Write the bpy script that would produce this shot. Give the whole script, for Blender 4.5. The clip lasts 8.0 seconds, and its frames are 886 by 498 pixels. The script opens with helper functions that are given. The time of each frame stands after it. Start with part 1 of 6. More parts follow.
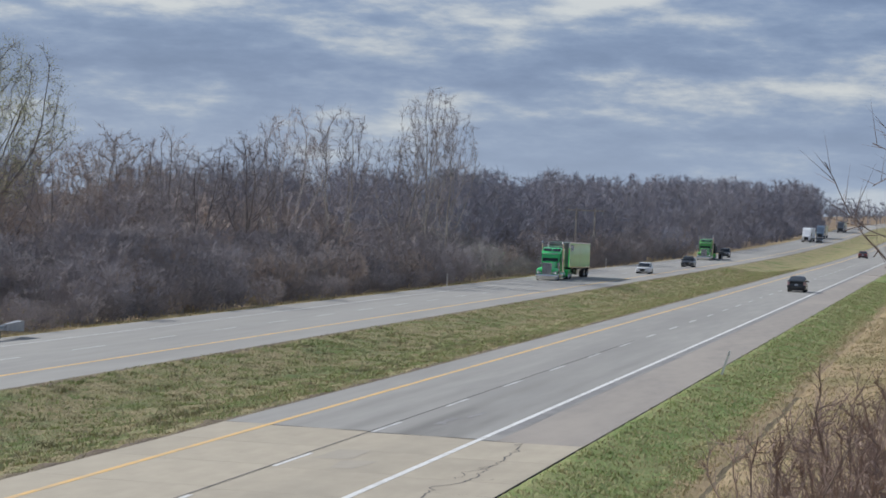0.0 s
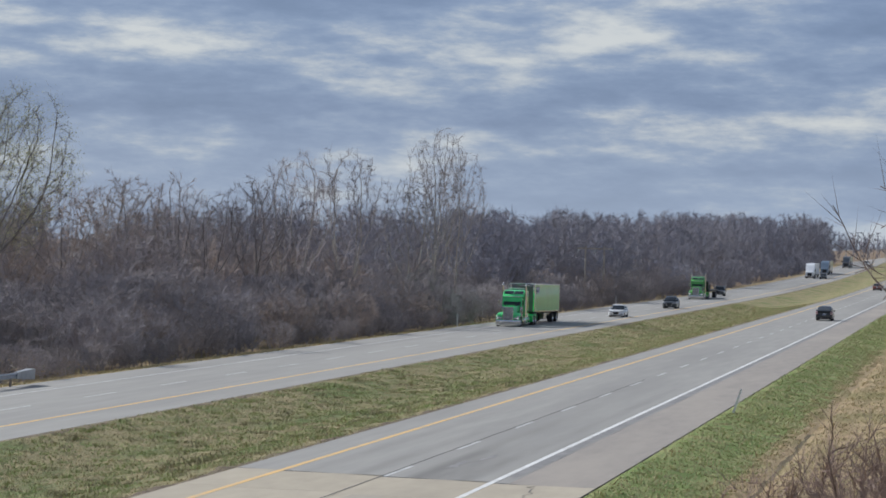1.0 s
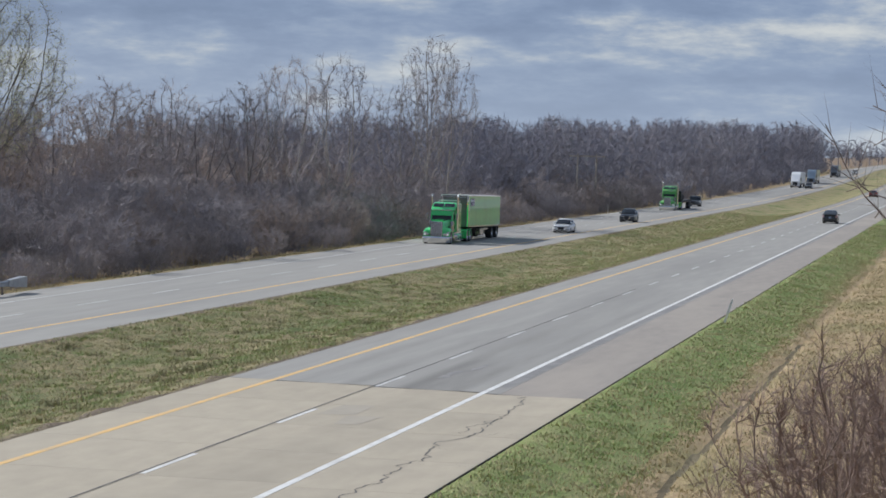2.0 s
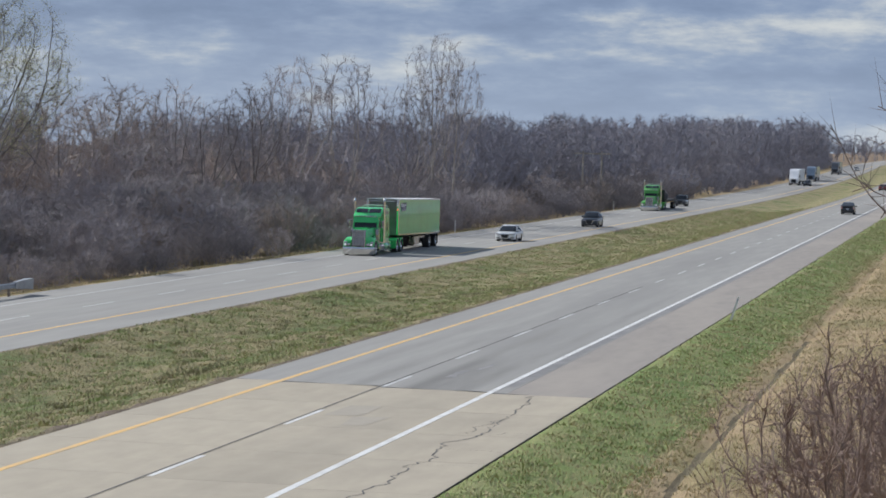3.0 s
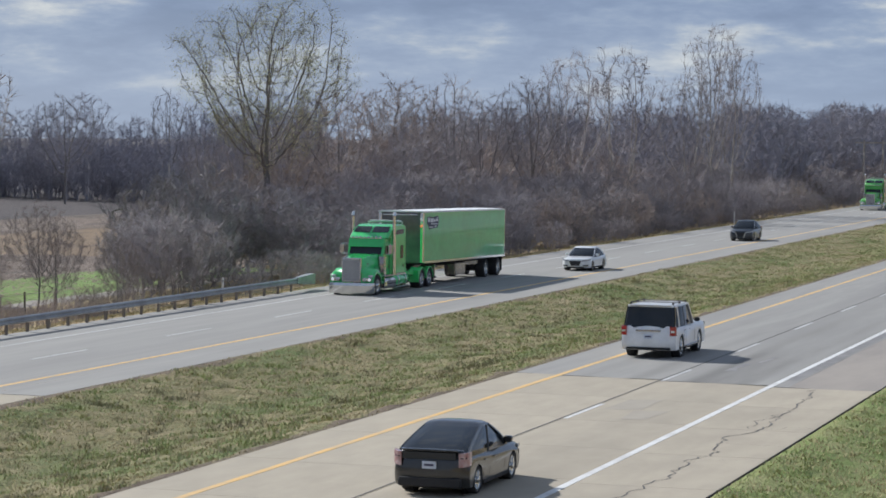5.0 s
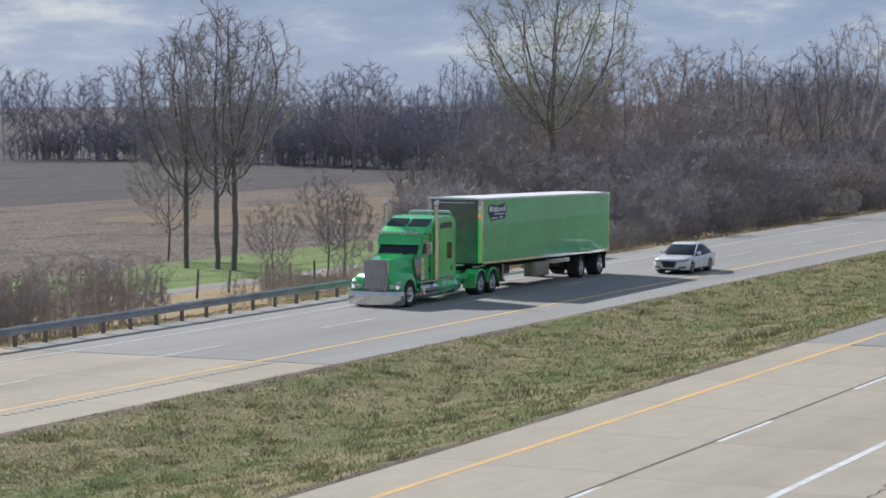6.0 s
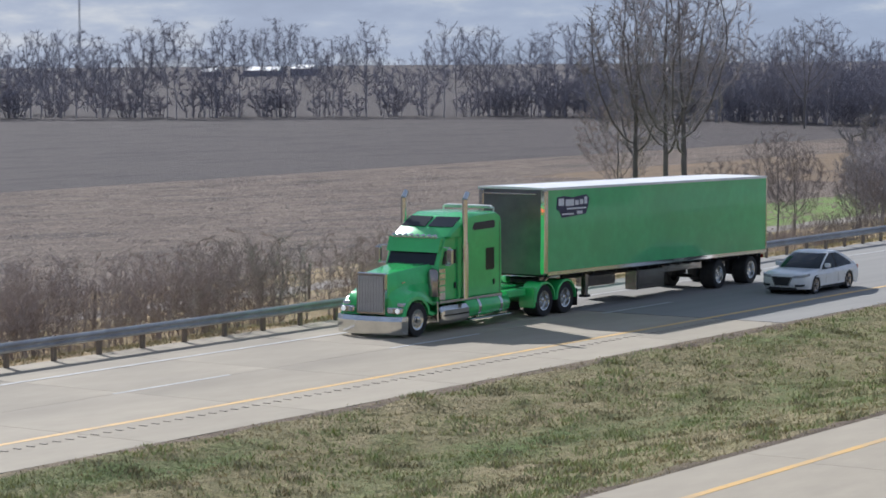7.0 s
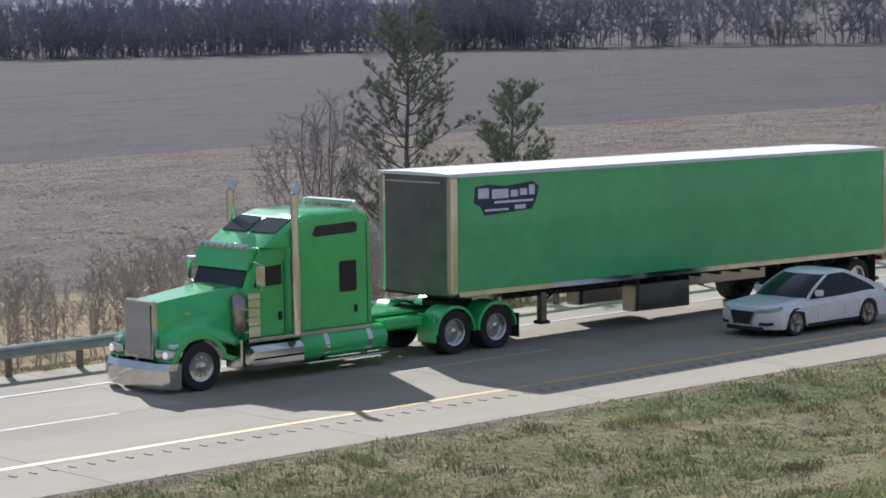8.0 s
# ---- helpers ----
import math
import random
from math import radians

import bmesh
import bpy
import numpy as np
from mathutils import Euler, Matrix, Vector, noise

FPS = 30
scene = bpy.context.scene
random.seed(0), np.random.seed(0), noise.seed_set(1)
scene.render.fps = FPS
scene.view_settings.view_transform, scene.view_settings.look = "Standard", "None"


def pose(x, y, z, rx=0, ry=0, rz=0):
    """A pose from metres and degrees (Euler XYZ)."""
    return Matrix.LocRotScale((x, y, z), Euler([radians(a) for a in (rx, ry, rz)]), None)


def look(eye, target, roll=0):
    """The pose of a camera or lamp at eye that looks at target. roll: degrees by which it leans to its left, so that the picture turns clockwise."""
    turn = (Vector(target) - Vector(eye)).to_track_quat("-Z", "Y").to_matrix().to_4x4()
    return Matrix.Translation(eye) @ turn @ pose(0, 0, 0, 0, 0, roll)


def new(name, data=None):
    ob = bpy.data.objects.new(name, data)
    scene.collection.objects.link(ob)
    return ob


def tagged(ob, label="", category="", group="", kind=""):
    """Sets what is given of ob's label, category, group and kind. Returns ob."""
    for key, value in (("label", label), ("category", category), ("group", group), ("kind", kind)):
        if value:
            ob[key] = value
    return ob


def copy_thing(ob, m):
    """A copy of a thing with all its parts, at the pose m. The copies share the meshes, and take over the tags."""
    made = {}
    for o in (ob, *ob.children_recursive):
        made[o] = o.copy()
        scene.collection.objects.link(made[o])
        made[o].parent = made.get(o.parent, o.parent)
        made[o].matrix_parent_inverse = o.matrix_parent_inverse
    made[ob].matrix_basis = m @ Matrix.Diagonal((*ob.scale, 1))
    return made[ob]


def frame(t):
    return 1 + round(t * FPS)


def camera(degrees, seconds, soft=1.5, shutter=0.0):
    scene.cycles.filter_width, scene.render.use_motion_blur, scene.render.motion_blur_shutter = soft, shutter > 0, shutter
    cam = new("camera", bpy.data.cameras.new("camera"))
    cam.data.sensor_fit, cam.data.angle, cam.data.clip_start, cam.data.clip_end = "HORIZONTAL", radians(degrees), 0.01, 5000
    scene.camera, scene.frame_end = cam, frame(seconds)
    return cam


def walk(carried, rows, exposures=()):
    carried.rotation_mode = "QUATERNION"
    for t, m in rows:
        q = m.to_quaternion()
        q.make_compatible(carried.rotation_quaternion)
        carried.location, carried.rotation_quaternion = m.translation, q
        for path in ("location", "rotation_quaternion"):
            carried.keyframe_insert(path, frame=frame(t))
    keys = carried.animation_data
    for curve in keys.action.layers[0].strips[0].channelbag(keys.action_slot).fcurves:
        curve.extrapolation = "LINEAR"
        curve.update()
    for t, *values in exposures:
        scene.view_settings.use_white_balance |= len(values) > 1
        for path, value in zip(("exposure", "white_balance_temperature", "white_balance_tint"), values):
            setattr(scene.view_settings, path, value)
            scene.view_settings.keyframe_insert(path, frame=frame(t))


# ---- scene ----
import collections

# ---- camera: carried by hand on an overpass, panning left after a lorry ----
EYE_X = 22.552
PATH = (  # seconds, yaw to the left of the road, pitch, roll, eye height
    (0, 11.530, -1.008, 2.355, 7.569),
    (0.5, 11.633, -0.544, 1.922, 7.595),
    (1, 11.769, -0.137, 1.513, 7.690),
    (1.5, 11.622, -1.720, 1.808, 7.775),
    (2.8, 11.400, -2.344, 1.466, 7.893),
    (3, 11.667, -2.262, 1.296, 7.900),
    (3.5, 12.548, -2.059, 1.033, 7.901),
    (4, 13.633, -2.040, 0.924, 7.863),
    (4.2, 14.230, -2.116, 0.789, 7.905),
    (5.3, 19.637, -2.783, 0.383, 7.988),
    (5.5, 20.909, -2.977, 0.188, 8.033),
    (6, 24.208, -3.328, 0.095, 8.070),
    (6.5, 28.764, -3.622, 0.026, 8.078),
    (7, 34.174, -4.287, -0.175, 8.080),
    (7.5, 40.941, -5.114, -0.019, 8.191),
    (8, 48.552, -5.740, -1.142, 8.013),
)
cam = camera(19.491, 8.0, soft=1.7)
walk(cam, [(t, pose(EYE_X, 0, h, 90 + p, 0, yaw) @ pose(0, 0, 0, 0, 0, roll)) for t, yaw, p, roll, h in PATH],
     exposures=[(0, 0.36, 6000, 9), (2, 0.38, 6000, 9), (4, 0.43, 6000, 9), (6, 0.47, 5950, 10), (8, 0.46, 5850, 12)])

# ---- daylight: broken cloud, sun behind the far carriageway ----
SUN_TO = Vector((-5.8, 2.7, 4.2)).normalized()
sun = new("sun", bpy.data.lights.new("sun", "SUN"))
sun.data.energy, sun.data.angle, sun.data.color = 4.2, radians(0.6), (1.0, 0.95, 0.88)
sun.matrix_world = look((0, 0, 60), Vector((0, 0, 60)) - SUN_TO)


def build_world():
    world = bpy.data.worlds.new("sky")
    scene.world = world
    world.use_nodes = True
    nt = world.node_tree
    nt.nodes.clear()
    N, L = nt.nodes.new, nt.links.new
    out, bg = N("ShaderNodeOutputWorld"), N("ShaderNodeBackground")
    sky = N("ShaderNodeTexSky")
    sky.sky_type, sky.sun_disc = "NISHITA", False
    sky.sun_elevation = math.asin(SUN_TO.z)
    sky.sun_rotation = math.atan2(SUN_TO.x, SUN_TO.y)
    co = N("ShaderNodeTexCoord")

    def noise_tex(scale, loc, detail, rough, stretch):
        mp, ns = N("ShaderNodeMapping"), N("ShaderNodeTexNoise")
        mp.inputs["Scale"].default_value = (1, 1, stretch)
        mp.inputs["Location"].default_value = loc
        ns.inputs["Scale"].default_value, ns.inputs["Detail"].default_value = scale, detail
        ns.inputs["Roughness"].default_value = rough
        L(co.outputs["Generated"], mp.inputs["Vector"])
        L(mp.outputs["Vector"], ns.inputs["Vector"])
        return ns.outputs["Fac"]

    def ramp(fac, stops):
        r = N("ShaderNodeValToRGB")
        r.color_ramp.interpolation = "B_SPLINE"
        els = r.color_ramp.elements
        while len(els) < len(stops):
            els.new(0.5)
        for e, (p, c) in zip(els, stops):
            e.position, e.color = p, (*c, 1)
        L(fac, r.inputs["Fac"])
        return r.outputs["Color"]

    def mix(a, b, fac, mode="MIX"):
        m = N("ShaderNodeMix")
        m.data_type, m.blend_type = "RGBA", mode
        for sock, v in ((m.inputs[0], fac), (m.inputs[6], a), (m.inputs[7], b)):
            if isinstance(v, (int, float)):
                sock.default_value = v
            elif isinstance(v, tuple):
                sock.default_value = (*v, 1)
            else:
                L(v, sock)
        return m.outputs[2]

    big = noise_tex(11.0, (3.1, 0.4, 1.0), 7, 0.55, 4.2)
    fine = noise_tex(26.0, (0.3, 2.4, 5.0), 9, 0.62, 3.6)
    lum = mix(big, fine, 0.36)
    clouds = ramp(lum, [(0.37, (0.19, 0.25, 0.38)), (0.46, (0.235, 0.30, 0.445)), (0.525, (0.30, 0.37, 0.51)),
                        (0.575, (0.47, 0.505, 0.565)), (0.64, (0.76, 0.745, 0.70))])
    scaled = mix(sky.outputs["Color"], (0.10, 0.10, 0.10), 1.0, "MULTIPLY")
    geo = N("ShaderNodeSeparateXYZ")
    L(co.outputs["Generated"], geo.inputs[0])
    low = N("ShaderNodeMapRange")
    low.inputs[1].default_value, low.inputs[2].default_value = 0.0, 0.05
    low.inputs[3].default_value, low.inputs[4].default_value = 0.55, 0.0
    L(geo.outputs[2], low.inputs[0])
    hazy = mix(clouds, (0.48, 0.565, 0.68), low.outputs[0])
    L(mix(scaled, hazy, 0.9), bg.inputs["Color"])
    bg.inputs["Strength"].default_value = 0.70
    L(bg.outputs[0], out.inputs[0])


build_world()


# ---- materials ----
def nodes_of(name):
    m = bpy.data.materials.new(name)
    m.use_nodes = True
    nt = m.node_tree
    return m, nt, nt.nodes["Principled BSDF"]


def rgb_mix(nt, a, b, fac, mode="MIX"):
    m = nt.nodes.new("ShaderNodeMix")
    m.data_type, m.blend_type = "RGBA", mode
    for sock, v in ((m.inputs[0], fac), (m.inputs[6], a), (m.inputs[7], b)):
        if isinstance(v, (int, float)):
            sock.default_value = v
        elif isinstance(v, tuple):
            sock.default_value = (*v, 1)
        else:
            nt.links.new(v, sock)
    return m.outputs[2]


def noise_fac(nt, scale, lo=0.35, hi=0.65, detail=6, rough=0.6, stretch=(1, 1, 1), shift=0.0):
    co, mp = nt.nodes.new("ShaderNodeTexCoord"), nt.nodes.new("ShaderNodeMapping")
    ns, mr = nt.nodes.new("ShaderNodeTexNoise"), nt.nodes.new("ShaderNodeMapRange")
    mp.inputs["Scale"].default_value = stretch
    mp.inputs["Location"].default_value = (shift, shift * 0.7, shift * 1.3)
    ns.inputs["Scale"].default_value, ns.inputs["Detail"].default_value = scale, detail
    ns.inputs["Roughness"].default_value = rough
    mr.inputs[1].default_value, mr.inputs[2].default_value = lo, hi
    nt.links.new(co.outputs["Object"], mp.inputs[0])
    nt.links.new(mp.outputs[0], ns.inputs["Vector"])
    nt.links.new(ns.outputs["Fac"], mr.inputs[0])
    return mr.outputs[0]


def add_bump(nt, bsdf, fac, dist, strength=0.6):
    b = nt.nodes.new("ShaderNodeBump")
    b.inputs["Strength"].default_value, b.inputs["Distance"].default_value = strength, dist
    nt.links.new(fac, b.inputs["Height"])
    nt.links.new(b.outputs[0], bsdf.inputs["Normal"])


def surface(name, a, b, scale, rough=0.85, c=None, cscale=0.3, bump=0.0, stretch=(1, 1, 1), metal=0.0, coat=0.0, piece=0.0, spec=0.5):
    """Two tones at a fine scale, a third at a coarse one, relief and wear; piece: tone steps from object to object."""
    m, nt, bs = nodes_of(name)
    f = noise_fac(nt, scale, stretch=stretch)
    col = rgb_mix(nt, a, b, f)
    if c:
        col = rgb_mix(nt, col, c, noise_fac(nt, cscale, 0.45, 0.68, stretch=stretch, shift=7.3))
    if piece:
        info, mr = nt.nodes.new("ShaderNodeObjectInfo"), nt.nodes.new("ShaderNodeMapRange")
        mr.inputs[3].default_value, mr.inputs[4].default_value = 1 - piece, 1 + piece
        nt.links.new(info.outputs["Random"], mr.inputs[0])
        hsv = nt.nodes.new("ShaderNodeHueSaturation")
        nt.links.new(mr.outputs[0], hsv.inputs["Value"])
        nt.links.new(col, hsv.inputs["Color"])
        col = hsv.outputs[0]
    nt.links.new(col, bs.inputs["Base Color"])
    bs.inputs["Roughness"].default_value, bs.inputs["Metallic"].default_value = rough, metal
    bs.inputs["Coat Weight"].default_value, bs.inputs["Coat Roughness"].default_value = coat, 0.05
    bs.inputs["Specular IOR Level"].default_value = spec
    if bump:
        add_bump(nt, bs, f, bump)
    return m


def glow(name, color, strength):
    m, nt, bs = nodes_of(name)
    bs.inputs["Base Color"].default_value = (*color, 1)
    bs.inputs["Emission Color"].default_value = (*color, 1)
    bs.inputs["Emission Strength"].default_value = strength
    return m


def ground_mat(name, tones, dist=0.06):
    """Grass or soil: tone patches at several scales over real relief."""
    m, nt, bs = nodes_of(name)
    (a, b, c, d) = tones
    col = rgb_mix(nt, a, b, noise_fac(nt, 1.1, 0.38, 0.62, stretch=(1, 0.45, 1)))
    col = rgb_mix(nt, col, c, noise_fac(nt, 0.28, 0.5, 0.66, stretch=(1, 0.35, 1), shift=3.1))
    col = rgb_mix(nt, col, d, noise_fac(nt, 7.0, 0.52, 0.75, detail=8, stretch=(1, 0.6, 1), shift=9.2))
    nt.links.new(col, bs.inputs["Base Color"])
    bs.inputs["Roughness"].default_value = 0.95
    bs.inputs["Specular IOR Level"].default_value = 0.15
    add_bump(nt, bs, noise_fac(nt, 5.0, 0.3, 0.7, detail=8), dist, 0.9)
    return m


M_MEDIAN = ground_mat("median_grass", ((0.25, 0.23, 0.11), (0.35, 0.29, 0.165), (0.155, 0.195, 0.07), (0.13, 0.115, 0.065)), 0.14)
M_VERGE = ground_mat("green_verge_grass", ((0.185, 0.235, 0.075), (0.26, 0.265, 0.115), (0.15, 0.215, 0.065), (0.20, 0.18, 0.085)))
M_STRAW = ground_mat("dry_straw_grass", ((0.40, 0.305, 0.18), (0.34, 0.25, 0.14), (0.25, 0.215, 0.10), (0.22, 0.16, 0.10)))
M_GREENFIELD = ground_mat("winter_green_strip", ((0.17, 0.27, 0.075), (0.22, 0.28, 0.10), (0.16, 0.20, 0.07), (0.17, 0.16, 0.08)))
M_STUBBLE = ground_mat("crop_stubble_soil", ((0.225, 0.18, 0.15), (0.31, 0.25, 0.20), (0.17, 0.14, 0.122), (0.135, 0.108, 0.094)), 0.25)
M_SOIL = ground_mat("tilled_soil", ((0.108, 0.096, 0.093), (0.126, 0.109, 0.103), (0.092, 0.082, 0.08), (0.088, 0.077, 0.075)), 0.1)
M_EDGESOIL = ground_mat("bare_road_edge_soil", ((0.20, 0.155, 0.11), (0.16, 0.125, 0.09), (0.24, 0.20, 0.12), (0.11, 0.085, 0.065)))
M_RUT = ground_mat("dark_wheel_rut", ((0.15, 0.12, 0.075), (0.12, 0.10, 0.06), (0.18, 0.15, 0.09), (0.09, 0.07, 0.05)))
M_WOODFLOOR = ground_mat("leaf_litter", ((0.20, 0.145, 0.10), (0.26, 0.19, 0.12), (0.16, 0.12, 0.09), (0.12, 0.09, 0.07)))
M_CONCRETE = surface("aged_concrete", (0.395, 0.345, 0.265), (0.35, 0.305, 0.235), 1.3, 0.85, (0.29, 0.255, 0.20), 0.22, 0.004, (1, 0.35, 1), piece=0.05, spec=0.2)
M_ASPHALT = surface("grey_asphalt", (0.30, 0.287, 0.262), (0.265, 0.254, 0.233), 1.5, 0.8, (0.225, 0.215, 0.20), 0.16, 0.004, (1, 0.08, 1), spec=0.2)


def worn_lane():
    """Asphalt with polished wheel tracks and a tyre-blackened zone past the joint."""
    m, nt, bs = nodes_of("wheel_worn_asphalt")
    col = rgb_mix(nt, (0.30, 0.287, 0.262), (0.262, 0.251, 0.231), noise_fac(nt, 1.5, stretch=(1, 0.08, 1)))
    col = rgb_mix(nt, col, (0.228, 0.218, 0.202), noise_fac(nt, 0.16, 0.45, 0.68, stretch=(1, 0.08, 1), shift=7.3))
    co, sep = nt.nodes.new("ShaderNodeTexCoord"), nt.nodes.new("ShaderNodeSeparateXYZ")
    nt.links.new(co.outputs["Object"], sep.inputs[0])

    def fade(sock, a, b):
        r = nt.nodes.new("ShaderNodeMapRange")
        r.interpolation_type = "SMOOTHSTEP"
        r.inputs[1].default_value, r.inputs[2].default_value = a, b
        nt.links.new(sock, r.inputs[0])
        return r.outputs[0]

    def times(a, b):
        n = nt.nodes.new("ShaderNodeMath")
        n.operation = "MULTIPLY"
        nt.links.new(a, n.inputs[0])
        if isinstance(b, float):
            n.inputs[1].default_value = b
        else:
            nt.links.new(b, n.inputs[1])
        return n.outputs[0]
    x, y = sep.outputs[0], sep.outputs[1]
    rough = noise_fac(nt, 0.5, 0.25, 0.6, stretch=(1, 0.12, 1), shift=2.2)
    for mid, half, near, far, amount in ((5.4, 1.5, 104.0, 80.0, 0.75), (4.7, 0.55, 140.0, 84.0, 0.5), (6.4, 0.5, 170.0, 84.0, 0.4), (1.0, 0.6, 150.0, 80.0, 0.35), (2.7, 0.6, 150.0, 80.0, 0.35)):
        lane = times(fade(x, mid - half, mid), fade(x, mid + half, mid))
        col = rgb_mix(nt, col, (0.125, 0.118, 0.108), times(times(times(lane, fade(y, near, far)), rough), amount))
    nt.links.new(col, bs.inputs["Base Color"])
    bs.inputs["Roughness"].default_value, bs.inputs["Specular IOR Level"].default_value = 0.8, 0.2
    add_bump(nt, bs, noise_fac(nt, 1.5), 0.004)
    return m


M_WORNLANE = worn_lane()
M_SHOULDER = surface("brown_grey_shoulder_asphalt", (0.265, 0.232, 0.20), (0.225, 0.20, 0.175), 1.7, 0.9, (0.30, 0.262, 0.22), 0.2, 0.005, (1, 0.2, 1))
M_TAR = surface("dark_joint_tar", (0.07, 0.065, 0.06), (0.10, 0.09, 0.08), 4, 0.8)
M_WHITE_LINE = surface("worn_white_road_paint", (0.70, 0.69, 0.66), (0.60, 0.59, 0.56), 5, 0.6, (0.48, 0.46, 0.43), 1.2)
M_WORN_DASH = surface("half_worn_white_road_paint", (0.55, 0.54, 0.52), (0.44, 0.43, 0.41), 5, 0.7, (0.36, 0.35, 0.33), 0.9)
M_YELLOW_LINE = surface("worn_yellow_road_paint", (0.72, 0.44, 0.13), (0.64, 0.41, 0.15), 5, 0.6, (0.50, 0.36, 0.19), 0.9)
M_GALV = surface("galvanised_steel", (0.42, 0.43, 0.44), (0.34, 0.35, 0.37), 3, 0.5, (0.28, 0.28, 0.28), 0.6, metal=0.6)
M_BARK = surface("grey_brown_bark", (0.165, 0.148, 0.138), (0.21, 0.187, 0.175), 6, 0.95, (0.135, 0.122, 0.116), 0.8, 0.01, piece=0.2, spec=0.2)
M_TWIG = surface("grey_twigs", (0.305, 0.275, 0.275), (0.36, 0.325, 0.32), 2, 0.95, (0.255, 0.235, 0.245), 0.3, piece=0.22, spec=0.2)
M_TWIG_RED = surface("russet_twigs", (0.345, 0.29, 0.26), (0.385, 0.32, 0.28), 2, 0.95, (0.29, 0.25, 0.235), 0.3, piece=0.18, spec=0.2)
# brown of far things, with distance haze put in as a lighter, bluish base colour
M_HAZED_FAR = surface("haze_tinted_slate_brown", (0.29, 0.28, 0.315), (0.34, 0.325, 0.35), 0.4, 0.95, (0.25, 0.25, 0.29), 0.05, spec=0.1)
M_PALE = surface("pale_sycamore_bark", (0.50, 0.46, 0.41), (0.34, 0.30, 0.26), 1.6, 0.9, (0.24, 0.21, 0.18), 0.5, 0.01, spec=0.2)
M_BUD = surface("yellow_green_buds", (0.42, 0.44, 0.20), (0.50, 0.46, 0.24), 3, 0.9, spec=0.2)
M_NEEDLE = surface("pine_needles", (0.21, 0.235, 0.15), (0.26, 0.27, 0.18), 2, 0.8, (0.18, 0.195, 0.14), 0.5, piece=0.1, spec=0.3)
M_GRASSBLADE = surface("dry_grass_blades", (0.46, 0.38, 0.22), (0.37, 0.335, 0.165), 0.7, 0.9, (0.52, 0.42, 0.26), 0.25, spec=0.2)
M_GREENBLADE = surface("green_grass_blades", (0.33, 0.38, 0.15), (0.41, 0.41, 0.20), 0.8, 0.85, (0.27, 0.34, 0.12), 0.3, spec=0.2)
M_WEED = surface("dark_weed_stalks", (0.29, 0.25, 0.155), (0.24, 0.225, 0.12), 2, 0.95, spec=0.2)
M_POSTWOOD = surface("weathered_timber", (0.25, 0.21, 0.17), (0.18, 0.15, 0.12), 3, 0.9, spec=0.2)
M_WHITEPOST = surface("white_plastic_post", (0.74, 0.73, 0.70), (0.66, 0.65, 0.62), 4, 0.6)


M_STALK = surface("dark_thorn_stems", (0.15, 0.115, 0.10), (0.21, 0.16, 0.135), 5, 0.9, (0.27, 0.21, 0.18), 0.8, spec=0.2)
M_THORNTWIG = surface("reddish_thorn_twigs", (0.26, 0.185, 0.155), (0.33, 0.25, 0.205), 3, 0.9, (0.20, 0.15, 0.13), 0.8, spec=0.2)


# ---- mesh helpers ----
def mesh_of(name, verts, faces, mat, smooth=False):
    me = bpy.data.meshes.new(name)
    me.from_pydata(verts, [], faces)
    for m in (mat if isinstance(mat, (list, tuple)) else [mat]):
        me.materials.append(m)
    if smooth:
        me.shade_smooth()
    return me


def part(name, data, parent, label="", m=None):
    ob = new(name, data)
    ob.parent = parent
    if m is not None:
        ob.matrix_basis = m
    if label:
        ob["label"] = label
    return ob


